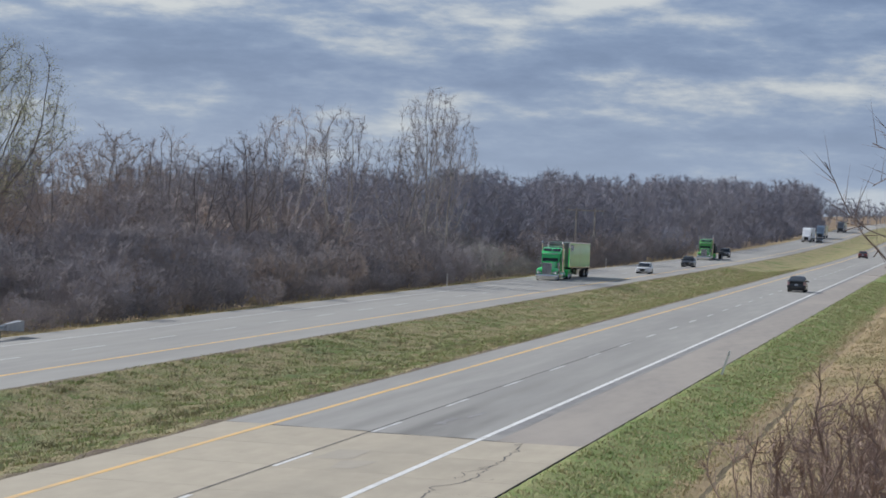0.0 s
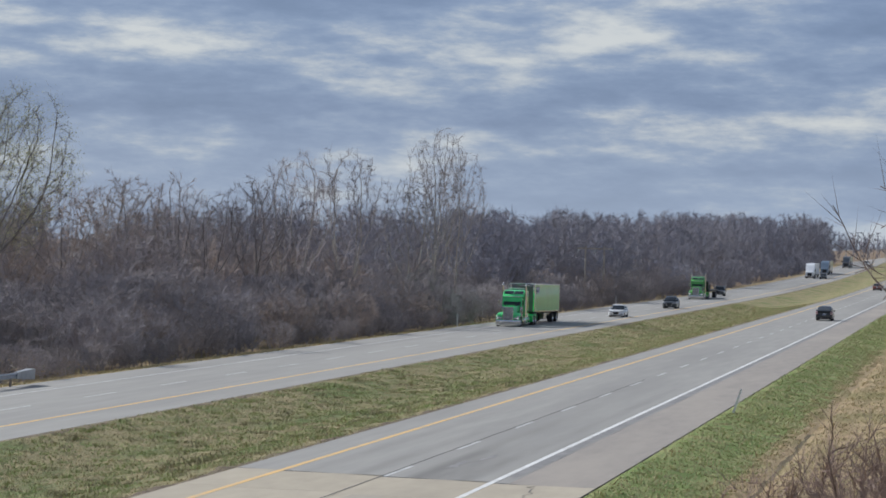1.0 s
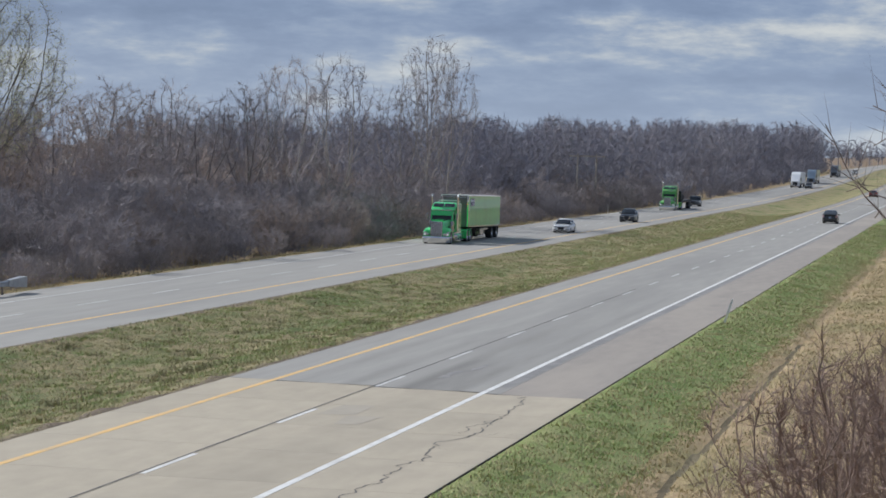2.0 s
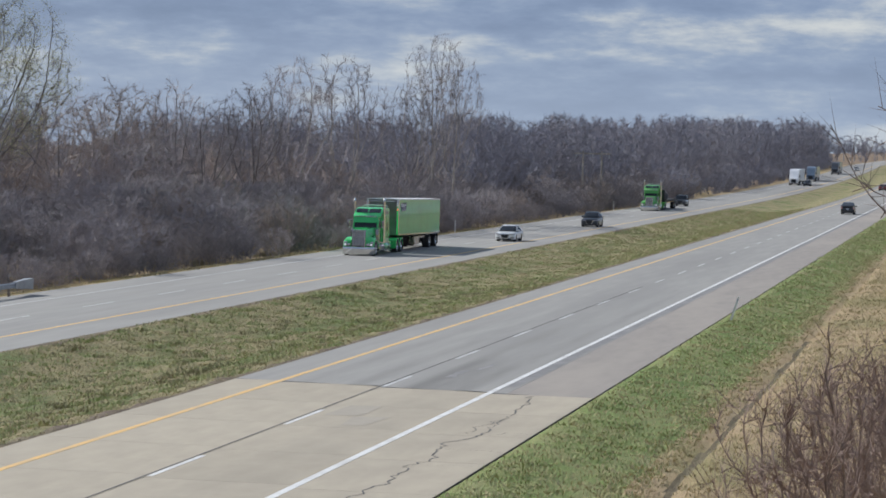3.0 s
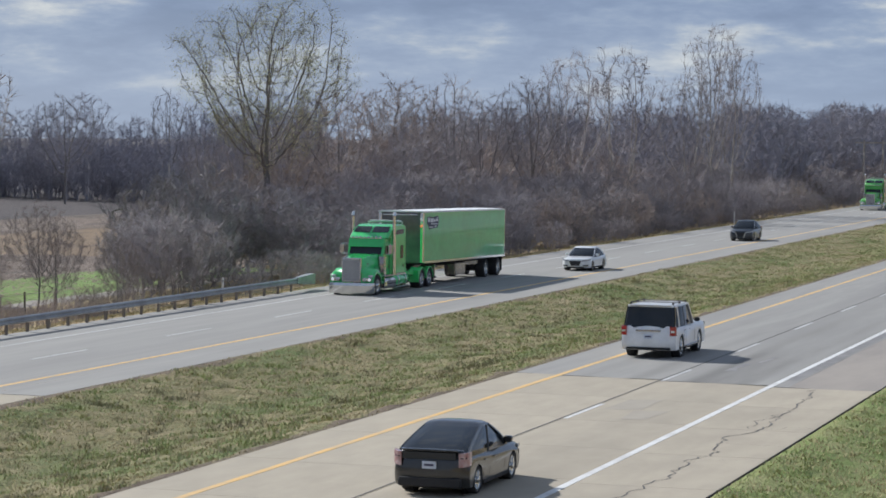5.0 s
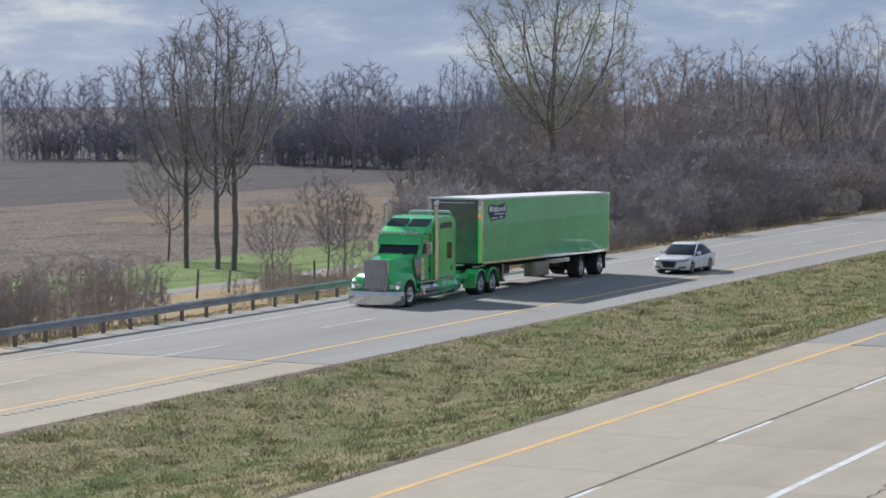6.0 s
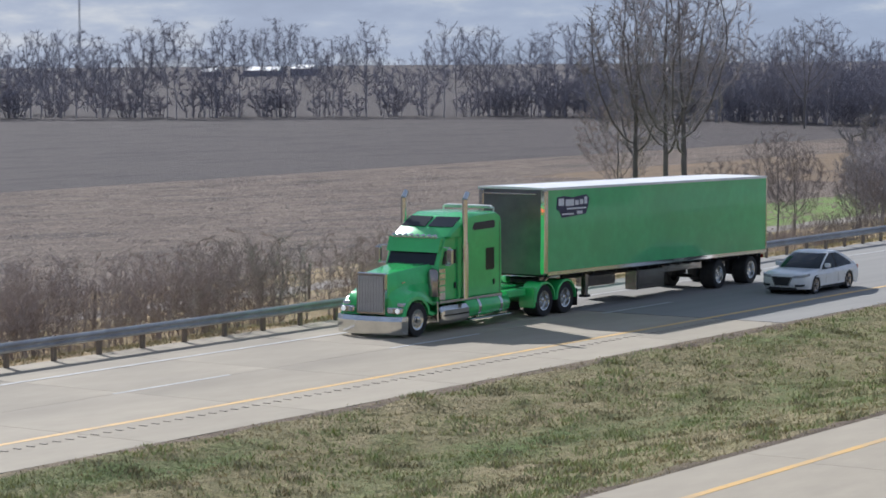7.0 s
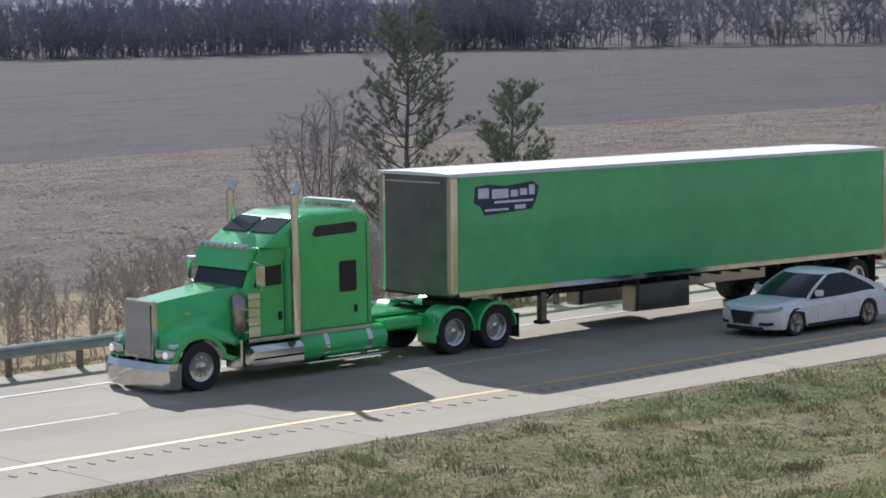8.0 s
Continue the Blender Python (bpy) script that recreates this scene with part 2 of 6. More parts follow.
class Shape:
    """Collects solids as vertices and faces of one mesh."""

    def __init__(self):
        self.v, self.f = [], []

    def loft(self, rings, cap=True, closed=True):
        b, n = len(self.v), len(rings[0])
        for r in rings:
            self.v += [tuple(p) for p in r]
        for i in range(len(rings) - 1):
            for j in range(n if closed else n - 1):
                k = (j + 1) % n
                self.f.append((b + i * n + j, b + i * n + k, b + (i + 1) * n + k, b + (i + 1) * n + j))
        if cap and closed:
            self.f.append(tuple(b + j for j in reversed(range(n))))
            self.f.append(tuple(b + (len(rings) - 1) * n + j for j in range(n)))
        return self

    def box(self, x0, x1, y0, y1, z0, z1, r=0.0):
        """A box with its edges along y rounded off by r, and its ends drawn in a little."""
        if r <= 0:
            return self.loft([[(x0, y, z0), (x1, y, z0), (x1, y, z1), (x0, y, z1)] for y in (y0, y1)])

        def ring(y, i):
            a, b, c, d = x0 + i, x1 - i, z0 + i, z1 - i
            return [(a + r, y, c), (b - r, y, c), (b, y, c + r), (b, y, d - r), (b - r, y, d), (a + r, y, d), (a, y, d - r), (a, y, c + r)]
        e = r * 0.6
        return self.loft([ring(y0, e), ring(y0 + e, 0), ring(y1 - e, 0), ring(y1, e)])

    def cyl(self, p, q, r0, r1=None, n=12, cap=True):
        p, q = Vector(p), Vector(q)
        r1 = r0 if r1 is None else r1
        ax = (q - p).normalized()
        u = ax.orthogonal().normalized()
        w = ax.cross(u)
        rings = [[c + (u * math.cos(6.28318 * k / n) + w * math.sin(6.28318 * k / n)) * r for k in range(n)] for c, r in ((p, r0), (q, r1))]
        return self.loft(rings, cap)

    def lathe(self, pts, n=20, axis="x", at=(0, 0, 0)):
        """pts: (along, radius) pairs turned round an axis."""
        rings = []
        for a, r in pts:
            ring = []
            for k in range(n):
                c, s = math.cos(6.28318 * k / n) * r, math.sin(6.28318 * k / n) * r
                p = (a, c, s) if axis == "x" else (c, a, s) if axis == "y" else (c, s, a)
                ring.append((p[0] + at[0], p[1] + at[1], p[2] + at[2]))
            rings.append(ring)
        return self.loft(rings, cap=False)

    def prism(self, prof, x0, x1, inset=0.0):
        """A side profile of (y, z) drawn through from x0 to x1."""
        if not inset:
            return self.loft([[(x, y, z) for y, z in prof] for x in (x0, x1)])
        cy, cz = sum(p[0] for p in prof) / len(prof), sum(p[1] for p in prof) / len(prof)

        def shrink(k):
            out = []
            for y, z in prof:
                d = math.hypot(y - cy, z - cz) or 1
                out.append((y - (y - cy) / d * k, z - (z - cz) / d * k))
            return out
        small = shrink(inset)
        return self.loft([[(x, y, z) for y, z in pr] for x, pr in ((x0, small), (x0 + inset, prof), (x1 - inset, prof), (x1, small))])

    def mesh(self, name, mat, smooth=False):
        me = mesh_of(name, self.v, self.f, mat)
        bm = bmesh.new()
        bm.from_mesh(me)
        bmesh.ops.recalc_face_normals(bm, faces=bm.faces)
        bm.to_mesh(me)
        bm.free()
        if smooth:
            me.shade_smooth()
            me.set_sharp_from_angle(angle=radians(38))
        return me


# ---- the land ----
Z_FAR = -0.465
SEAM_Y = 82.3


def smooth_step(a, b, v):
    u = min(1, max(0, (v - a) / (b - a)))
    return u * u * (3 - 2 * u)


def rise(y):
    """The motorway climbs gently in the distance."""
    d = max(0.0, y - 420)
    return 1.35e-5 * d * d if d < 600 else 4.86 + 0.004 * (d - 600)


def land(x, y):
    """Height of the ground sheet."""
    if x > 10.8:
        z = -0.02 - 0.48 * smooth_step(10.8, 14.5, x) - 0.10 * math.exp(-((x - 15.25) / 0.3) ** 2)
        z += 0.07 * max(0, x - 17) if x < 60 else 3.0
        z += 6.0 * smooth_step(44, 9, y) * smooth_step(13, 21, x)
    elif x > -1.6:
        z = -0.25
    elif x > -14.6:
        u = (x + 1.6) / -13.0
        z = -0.008 + Z_FAR * u - 0.75 * math.sin(math.pi * min(1, max(0, u))) ** 1.3
    elif x > -27.25:
        z = Z_FAR - 0.25
    else:
        z = Z_FAR - 0.03 - 0.8 * smooth_step(-27.2, -33, x)
    bump = 0.06 * noise.noise((x * 0.9, y * 0.5, 0)) + 0.05 * noise.noise((x * 2.3, y * 1.7, 4))
    if -14.2 < x < -2.0:
        bump *= 2.0
    if x > 11 or -14.4 < x < -1.8 or -90 < x < -27.6:
        z += bump
    z -= 2.0 * smooth_step(-330, -800, x)
    return z + rise(y) * smooth_step(-260, -120, x)


def build_land():
    xs = [-1800, -1100, -700, -450, -320, -280, -250, -225, -200, -180, -160, -130, -103, -85, -70, -58, -52, -46, -41.6, -39.6, -36, -33.5, -31, -29.5, -28.2, -27.3, -27.25, -27.0, -14.8, -14.59]
    xs += [-14.3] + [-14.6 + 0.5 * i for i in range(1, 26)] + [-1.61, -1.4, 10.5, 10.81] + [11.2 + 0.5 * i for i in range(8)] + [15.0, 15.1, 15.2, 15.3, 15.4, 15.5] + [15.7 + 0.5 * i for i in range(15)] + [24, 27, 31, 36, 45, 60, 90, 150, 300, 700, 1800]
    ys = [-300, -120, -60, -30, -10] + [i * 0.7 for i in range(0, 200)] + [140 + 2.0 * i for i in range(130)] + [400 + 20 * i for i in range(40)] + [1300, 1600, 2100, 3000, 4500]
    verts = [(x, y, land(x, y)) for y in ys for x in xs]
    n = len(xs)
    faces, mats = [], []
    for j in range(len(ys) - 1):
        for i in range(n - 1):
            faces.append((j * n + i, j * n + i + 1, (j + 1) * n + i + 1, (j + 1) * n + i))
            x, y = (xs[i] + xs[i + 1]) / 2, (ys[j] + ys[j + 1]) / 2
            edge = 0.8 * noise.noise((y * 0.11, 2.0, x * 0.2))
            if x > 10.8:
                k = 9 if abs(x - 15.25 - 0.3 * edge) < 0.11 and 62 < y < 118 else 1 if x < 14.4 + edge else 2
            elif x > -15:
                k = 8 if x > -2.15 + 0.5 * edge or x < -14.2 + 0.5 * edge else 0
            elif x > -36:
                k = 2
            elif -41.6 < x < -39.6 and 50 < y < 170:
                k = 7
            elif x > -41.6 and y < 160:
                k = 2
            elif x > -50 and 104 < y < 165:
                k = 3
            elif x > -46:
                k = 2
            elif y > 175 + 0.35 * (x + 60) and x > -82:
                k = 6
            elif x > -103:
                k = 4
            else:
                k = 5
            if y > 600 and (-260 < x < -34 or x > 16):
                k = 6
            mats.append(k)
    me = mesh_of("ground", verts, faces, [M_MEDIAN, M_VERGE, M_STRAW, M_GREENFIELD, M_STUBBLE, M_SOIL, M_WOODFLOOR, M_SHOULDER, M_EDGESOIL, M_RUT], True)
    me.polygons.foreach_set("material_index", mats)
    tagged(new("ground", me), "grassy motorway verges, sunken median and bare brown fields in early spring", "ground", kind="structure")


build_land()


# ---- the two carriageways ----
def strip(name, x0, x1, y0, y1, z, mat, label, thick=0.2, step=40.0, skew=0.0):
    ys = [y0]
    while ys[-1] < y1 - 0.01:
        ys.append(min(y1, ys[-1] + (4.0 if ys[-1] < 0 else step)))
    s = Shape()
    rings = []
    for i, y in enumerate(ys):
        d = skew if i == 0 else 0
        zz = z + rise(y)
        rings.append([(x0, y - d * x0, zz - thick), (x1, y - d * x1, zz - thick), (x1, y - d * x1, zz), (x0, y - d * x0, zz)])
    s.loft(rings)
    ob = new(name, s.mesh(name, mat))
    return tagged(ob, label, "road", kind="structure")


def paint(name, x, w, y0, y1, z, mat, parent, step=40.0):
    s, y, rings = Shape(), y0, []
    while True:
        zz = z + rise(y)
        rings.append([(x - w / 2, y, zz - 0.012), (x + w / 2, y, zz - 0.012), (x + w / 2, y, zz + 0.005), (x - w / 2, y, zz + 0.005)])
        if y >= y1 - 0.01:
            break
        y = min(y1, y + step)
    s.loft(rings)
    return part(name, s.mesh(name, mat), parent)


SK = 0.16  # the seam between concrete and asphalt runs slightly askew
road_near = strip("road_near", -1.6, 7.9, SEAM_Y + 0.6, 1500, 0.0, M_WORNLANE, "worn grey asphalt carriageway, two lanes with faint dark wheel tracks", skew=SK)
shoulder_near = strip("shoulder_near", 7.9, 10.75, SEAM_Y + 0.6, 1500, -0.004, M_SHOULDER, "brownish grey asphalt hard shoulder beside the carriageway", skew=SK)
road_far = strip("road_far", -27.25, -14.55, 74.0, 1500, Z_FAR, M_ASPHALT, "worn grey asphalt carriageway of the oncoming traffic")
base_near = strip("road_near_base", -1.6, 10.75, -200, SEAM_Y + 0.55, -0.012, M_TAR, "dark joint filler between pale concrete road slabs", skew=0)
base_far = strip("road_far_base", -27.25, -14.55, -200, 73.98, Z_FAR - 0.012, M_TAR, "dark joint filler under the oncoming concrete lanes")


def slab(x0, x1, ln, chop=0.0):
    g, s = 0.006, Shape()
    b = 0.008
    lo = [(x0 + g, g, -0.15), (x1 - g, g, -0.15), (x1 - g, ln - g, -0.15), (x0 + g, ln - g, -0.15)]
    mid = [(p[0], p[1], -b) for p in lo]
    top = [(x0 + g + b, g + b, 0), (x1 - g - b, g + b, 0), (x1 - g - b, ln - g - b, 0), (x0 + g + b, ln - g - b, 0)]
    return s.loft([lo, mid, top]).mesh("slab", M_CONCRETE)


def lay_slabs(parent, lanes, y_end, z, ln, skews=0.0):
    for x0, x1 in lanes:
        me = slab(x0, x1, ln)
        y = y_end - skews * (x0 + x1) / 2 - ln
        while y > -60:
            part("slab", me, parent, m=pose(0, y, z + 0.012))
            y -= ln


# painted lines
P0, PERIOD, DASH = 62.2, 12.17, 4.3
yellow = paint("yellow_edge_line", 0.0, 0.20, -200, 1400, 0.0, M_YELLOW_LINE, road_near)
white = paint("white_edge_line", 7.32, 0.2, -200, 1400, 0.0, M_WHITE_LINE, road_near)
paint("yellow_edge_line", -17.27, 0.21, -200, 1400, Z_FAR, M_YELLOW_LINE, road_far)
paint("white_edge_line", -24.6, 0.14, -200, 1400, Z_FAR, M_WORN_DASH, road_far)
for k in range(-9, 60):
    y = P0 + PERIOD * k
    paint("lane_dash", 3.66, 0.13, y - DASH, y, 0.0, M_WHITE_LINE if y < 84 else M_WORN_DASH, road_near)
    y = 102.5 + PERIOD * k
    paint("lane_dash", -20.93, 0.12, y - DASH - 0.4, y, Z_FAR, M_WORN_DASH, road_far)
paint("tar_joint", 3.53, 0.05, -100, 150, 0.001, M_TAR, road_near)


# ---- trees and brush ----
def tubes(segs, sides_of, thin=1.0):
    s = Shape()
    for pts, radii, lv in segs:
        n = sides_of(lv)
        ax = (pts[-1] - pts[0]).normalized()
        u = ax.orthogonal().normalized()
        w = ax.cross(u)
        b = len(s.v)
        for c, r in zip(pts, radii):
            for k in range(n):
                a = 6.28318 * k / n
                s.v.append(tuple(c + (u * math.cos(a) + w * math.sin(a)) * r * thin))
        for i in range(len(pts) - 1):
            for k in range(n):
                j = (k + 1) % n
                s.f.append((b + i * n + k, b + i * n + j, b + (i + 1) * n + j, b + (i + 1) * n + k))
    return s


def colonise(rng, height, clear, rx, count, step, kill, roots=((0, 0),), up=0.12, base=0.5, wander_by=0.15):
    """Grows limbs towards points scattered in a domed crown; gives places, parents and radii in twig widths."""
    mid, half = (clear + height) / 2, (height - clear) / 2
    goals = []
    while len(goals) < count:
        p = Vector((rng.uniform(-1, 1), rng.uniform(-1, 1), rng.uniform(-1, 1)))
        if p.length > 1 or rng.random() > 0.25 + 0.75 * p.length:
            continue
        w = 1 - base * max(0, -p.z)
        lump = 0.95 + 0.25 * noise.noise(p * 2.1 + Vector((rng.random() * 0.1, height, rx)))
        goals.append((p.x * rx * w * lump, p.y * rx * w * lump, mid + p.z * half * lump))
    goals = np.array(goals)
    pos, par = [], []
    for x, y in roots:
        q, last, z = Vector((x, y, -0.2)), -1, -0.2
        while z < max(clear * 0.92, 0.3):
            pos.append(np.array(q))
            par.append(last)
            last = len(pos) - 1
            q = q + Vector((rng.uniform(-.1, .1) + x * 0.12, rng.uniform(-.1, .1) + y * 0.12, 1)).normalized() * step
            z = q.z
        pos.append(np.array(q))
        par.append(last)
    best, who, done = np.full(len(goals), 1e9), np.zeros(len(goals), int), 0
    for _ in range(80):
        fresh = np.array(pos[done:])
        near = ((goals[:, None, :] - fresh[None]) ** 2).sum(2)
        closer = near.min(1) < best
        who[closer], best[closer] = near.argmin(1)[closer] + done, near.min(1)[closer]
        done = len(pos)
        keep = best > kill * kill
        goals, best, who = goals[keep], best[keep], who[keep]
        if not len(goals):
            break
        for k in np.unique(who):
            d = goals[who == k] - pos[k]
            d = (d / np.linalg.norm(d, axis=1)[:, None]).mean(0)
            d = d + np.array((rng.uniform(-1, 1) * wander_by, rng.uniform(-1, 1) * wander_by, up))
            pos.append(pos[k] + d / (np.linalg.norm(d) + 1e-6) * step)
            par.append(int(k))
    size = np.zeros(len(pos))
    for k in range(len(pos) - 1, -1, -1):
        size[k] = max(1.0, size[k] ** (1 / 2.3))
        if par[k] >= 0:
            size[par[k]] += size[k] ** 2.3
    return pos, par, size


def limbs_of(pos, par, size, r0):
    """Chains of places from each fork to its tip: (points, radii, level)."""
    kids = collections.defaultdict(list)
    for k, p in enumerate(par):
        kids[p].append(k)
    segs, todo = [], [(k, None, 0) for k in kids[-1]]
    while todo:
        k, prev, lv = todo.pop()
        chain = ([prev] if prev is not None else []) + [k]
        while kids[chain[-1]]:
            ch = sorted(kids[chain[-1]], key=lambda c: -size[c])
            todo += [(c, chain[-1], lv + 1) for c in ch[1:]]
            chain.append(ch[0])
        radii = [size[c] * r0 for c in chain]
        if prev is not None:
            radii[0] = radii[1]
        if len(chain) > 1:
            segs.append(([Vector(pos[c]) for c in chain], radii, lv))
    return segs


def twigs_on(rng, pos, par, size, per, length, r, up=0.3, fine=2.2):
    """Fine pointed twigs on the thin ends of the limbs."""
    sh = Shape()
    for k, p in enumerate(par):
        if p < 0 or size[k] > fine:
            continue
        a, b = Vector(pos[p]), Vector(pos[k])
        d = (b - a).normalized()
        for _ in range(per):
            v = (d * 0.7 + Vector((rng.gauss(0, .6), rng.gauss(0, .6), rng.gauss(0, .5) + up))).normalized() * length * rng.uniform(0.5, 1.25)
            c = a.lerp(b, rng.random())
            u = v.orthogonal().normalized() * r
            w = v.cross(u).normalized() * r
            n = len(sh.v)
            sh.v += [tuple(c + u), tuple(c - u * 0.5 + w * 0.87), tuple(c - u * 0.5 - w * 0.87), tuple(c + v)]
            sh.f += [(n, n + 1, n + 3), (n + 1, n + 2, n + 3), (n + 2, n, n + 3)]
    return sh


def grown(name, seed, label, category, height, clear, rx, count, step, kill, r0, bark, twig, per, length, twig_r, up=0.12, roots=((0, 0),), limb_mat=None, stems=False, buds=None, base=0.5, twig_up=0.3, fine=2.2):
    rng = random.Random(seed)
    pos, par, size = colonise(rng, height, clear, rx, count, step, kill, roots, up, base)
    segs = limbs_of(pos, par, size, r0)
    root = tagged(new(name), label, category)
    if stems:
        for q in segs:
            if q[2] == 0:
                part("stem", tubes([q], lambda lv: 4).mesh("stem", bark, True), root)
    else:
        part("trunk", tubes([q for q in segs if q[1][0] > r0 * 3.2 or q[2] == 0], lambda lv: 8 if lv == 0 else 5).mesh("trunk", bark, True), root)
    crown = tubes([q for q in segs if q[2] > 0 and (stems or q[1][0] <= r0 * 3.2)], lambda lv: 3)
    fine_ones = twigs_on(rng, pos, par, size, per, length, twig_r, twig_up, fine)
    b = len(crown.v)
    me = mesh_of("crown", crown.v + fine_ones.v, crown.f + [tuple(i + b for i in f) for f in fine_ones.f], [twig])
    part("crown", me, root)
    if buds:
        sh = Shape()
        for k, p in enumerate(par):
            if size[k] > 2.0:
                continue
            for _ in range(34):
                c = Vector(pos[k]) + Vector((rng.gauss(0, .42), rng.gauss(0, .42), rng.gauss(0.1, .36)))
                n = len(sh.v)
                sh.v += [tuple(c + Vector((rng.uniform(-1, 1), rng.uniform(-1, 1), rng.uniform(-1, 1))) * 0.055) for _ in range(3)]
                sh.f.append((n, n + 1, n + 2))
        part("young_leaves", mesh_of("young_leaves", sh.v, sh.f, buds), root, "sparse yellow-green spring leaves")
    return root


def put(ob, x, y, size=1.0, turn=0.0, z=None):
    m = pose(x, y, land(x, y) if z is None else z, 0, 0, turn) @ Matrix.Scale(size, 4)
    ob.matrix_basis = m
    return ob


def again(ob, x, y, size=1.0, turn=0.0, z=None):
    c = copy_thing(ob, Matrix.Identity(4))
    return put(c, x, y, size, turn, z)


def along(t_yaw, dist):
    """A spot at a bearing, in degrees to the left of the road, and a distance from the overpass."""
    a = radians(t_yaw)
    return EYE_X - dist * math.sin(a), dist * math.cos(a)


# bearings and distances from the overpass
maple = grown("maple_tree", 5, "tall maple with first yellow-green leaves behind the brush", "tree", 20.5, 5.6, 7.8, 1500, 0.45, 0.55, 0.017, M_BARK, M_BARK, 3, 0.7, 0.014, up=0.10, buds=M_BUD)
put(maple, *along(21.75, 205), 1.0, 225)
FIELD_TREE = "leafless grey-brown deciduous tree at the field's edge"
bare_a = grown("bare_tree", 11, FIELD_TREE, "tree", 14.5, 3.6, 4.2, 800, 0.42, 0.5, 0.016, M_BARK, M_TWIG, 5, 0.8, 0.016, up=0.18)
bare_b = grown("bare_tree", 23, FIELD_TREE, "tree", 14, 2.8, 5.0, 800, 0.42, 0.5, 0.0125, M_BARK, M_TWIG, 4, 0.8, 0.016, up=0.08)
bare_c = grown("bare_tree", 29, FIELD_TREE, "tree", 15, 3.8, 3.7, 750, 0.42, 0.5, 0.016, M_BARK, M_TWIG, 4, 0.8, 0.016, up=0.24)
russet = grown("russet_tree", 31, "bare tree with russet twigs and swelling buds", "tree", 13.5, 2.2, 5.0, 800, 0.42, 0.5, 0.011, M_BARK, M_TWIG_RED, 6, 0.75, 0.017, up=0.10)
pale = grown("sycamore_tree", 41, "tall bare sycamore with pale upper limbs", "tree", 21.5, 4.5, 4.2, 900, 0.5, 0.55, 0.013, M_PALE, M_TWIG, 4, 0.9, 0.016, up=0.35)
pale_b = grown("sycamore_tree", 43, "spreading bare sycamore with whitish limbs", "tree", 16.5, 2.8, 5.0, 850, 0.45, 0.5, 0.013, M_PALE, M_TWIG, 4, 0.85, 0.016, up=0.12, roots=((-0.4, 0), (0.5, 0.2)))
CLUMP = ((0, 0), (0.9, 0.3), (-0.8, 0.5), (0.1, -0.9))
brush_a = grown("brush", 51, "dense tangle of bare grey-brown roadside brush", "shrub", 5.2, 0.25, 3.1, 330, 0.36, 0.42, 0.010, M_TWIG, M_TWIG, 8, 0.72, 0.0165, roots=CLUMP, stems=True, base=0.15, fine=3)
brush_b = grown("brush", 57, "dense tangle of bare grey-brown roadside brush", "shrub", 4.7, 0.2, 3.4, 330, 0.36, 0.42, 0.010, M_TWIG, M_TWIG, 8, 0.72, 0.0165, roots=CLUMP, stems=True, base=0.1, fine=3)
brush_r = grown("russet_brush", 59, "tangle of russet bare roadside brush", "shrub", 5.2, 0.25, 3.0, 330, 0.36, 0.42, 0.010, M_TWIG_RED, M_TWIG_RED, 8, 0.72, 0.0165, roots=CLUMP, stems=True, base=0.15, fine=3)
thin_r = grown("sapling_brush", 61, "thin brownish saplings and dry stems behind the guard rail", "shrub", 3.4, 0.2, 1.7, 120, 0.28, 0.34, 0.0055, M_TWIG_RED, M_TWIG_RED, 7, 0.5, 0.008, up=0.3, roots=CLUMP, stems=True, base=0.2, fine=3)

# lone trees that stand out
put(bare_a, *along(29.9, 143), 0.93, 0)
again(bare_c, *along(29.2, 142), 0.98, 50)
again(bare_a, *along(28.85, 141), 1.0, 130)
again(russet, *along(30.3, 150), 0.55, 20)
put(bare_b, *along(26.2, 330), 1.05, 80)
put(bare_c, *along(23.9, 350), 1.0, 30)
put(russet, *along(20.2, 235), 1.05, 10)
again(russet, *along(18.9, 240), 1.12, 100)
again(bare_c, *along(17.6, 250), 1.0, 10)
again(bare_b, *along(17.0, 245), 1.0, 210)
put(pale_b, *along(15.1, 255), 1.08, 0)
again(pale_b, *along(13.9, 262), 1.12, 140)
again(bare_a, *along(15.9, 250), 1.05, 70)
put(pale, *along(11.95, 285), 1.03, 0)
again(pale, *along(11.45, 290), 0.94, 100)
again(pale_b, *along(12.4, 275), 0.95, 60)
rng = random.Random(3)

def bearing(x, y):
    return math.degrees(math.atan2(EYE_X - x, y))


# the belt of brush along the far verge
put(brush_a, -34, 128, 1.0, 0)
put(brush_b, -36, 134, 1.0, 0)
put(brush_r, -40, 138, 1.0, 0)
y = 130.0
while y < 520:
    gap = 3.4 if y < 300 else 6.0
    for row in range(3):
        x = -31.5 - row * 5.0 - rng.uniform(0, 4)
        if (y < 150 and row == 0) or bearing(x, y) > 24.6:
            continue
        src = rng.choice((brush_a, brush_b, brush_a, brush_b, brush_a, brush_b, brush_a, brush_r))
        again(src, x, y + rng.uniform(-2, 2), rng.uniform(0.7, 1.05) + 0.18 * row, rng.uniform(0, 360))
    y += gap
# low growth at the foot of the belt
y = 132.0
while y < 430:
    again(rng.choice((brush_a, brush_b, thin_r)), -30.0 - rng.uniform(0, 1.6), y, rng.uniform(0.32, 0.55), rng.uniform(0, 360))
    y += 2.6 if y < 260 else 4.5
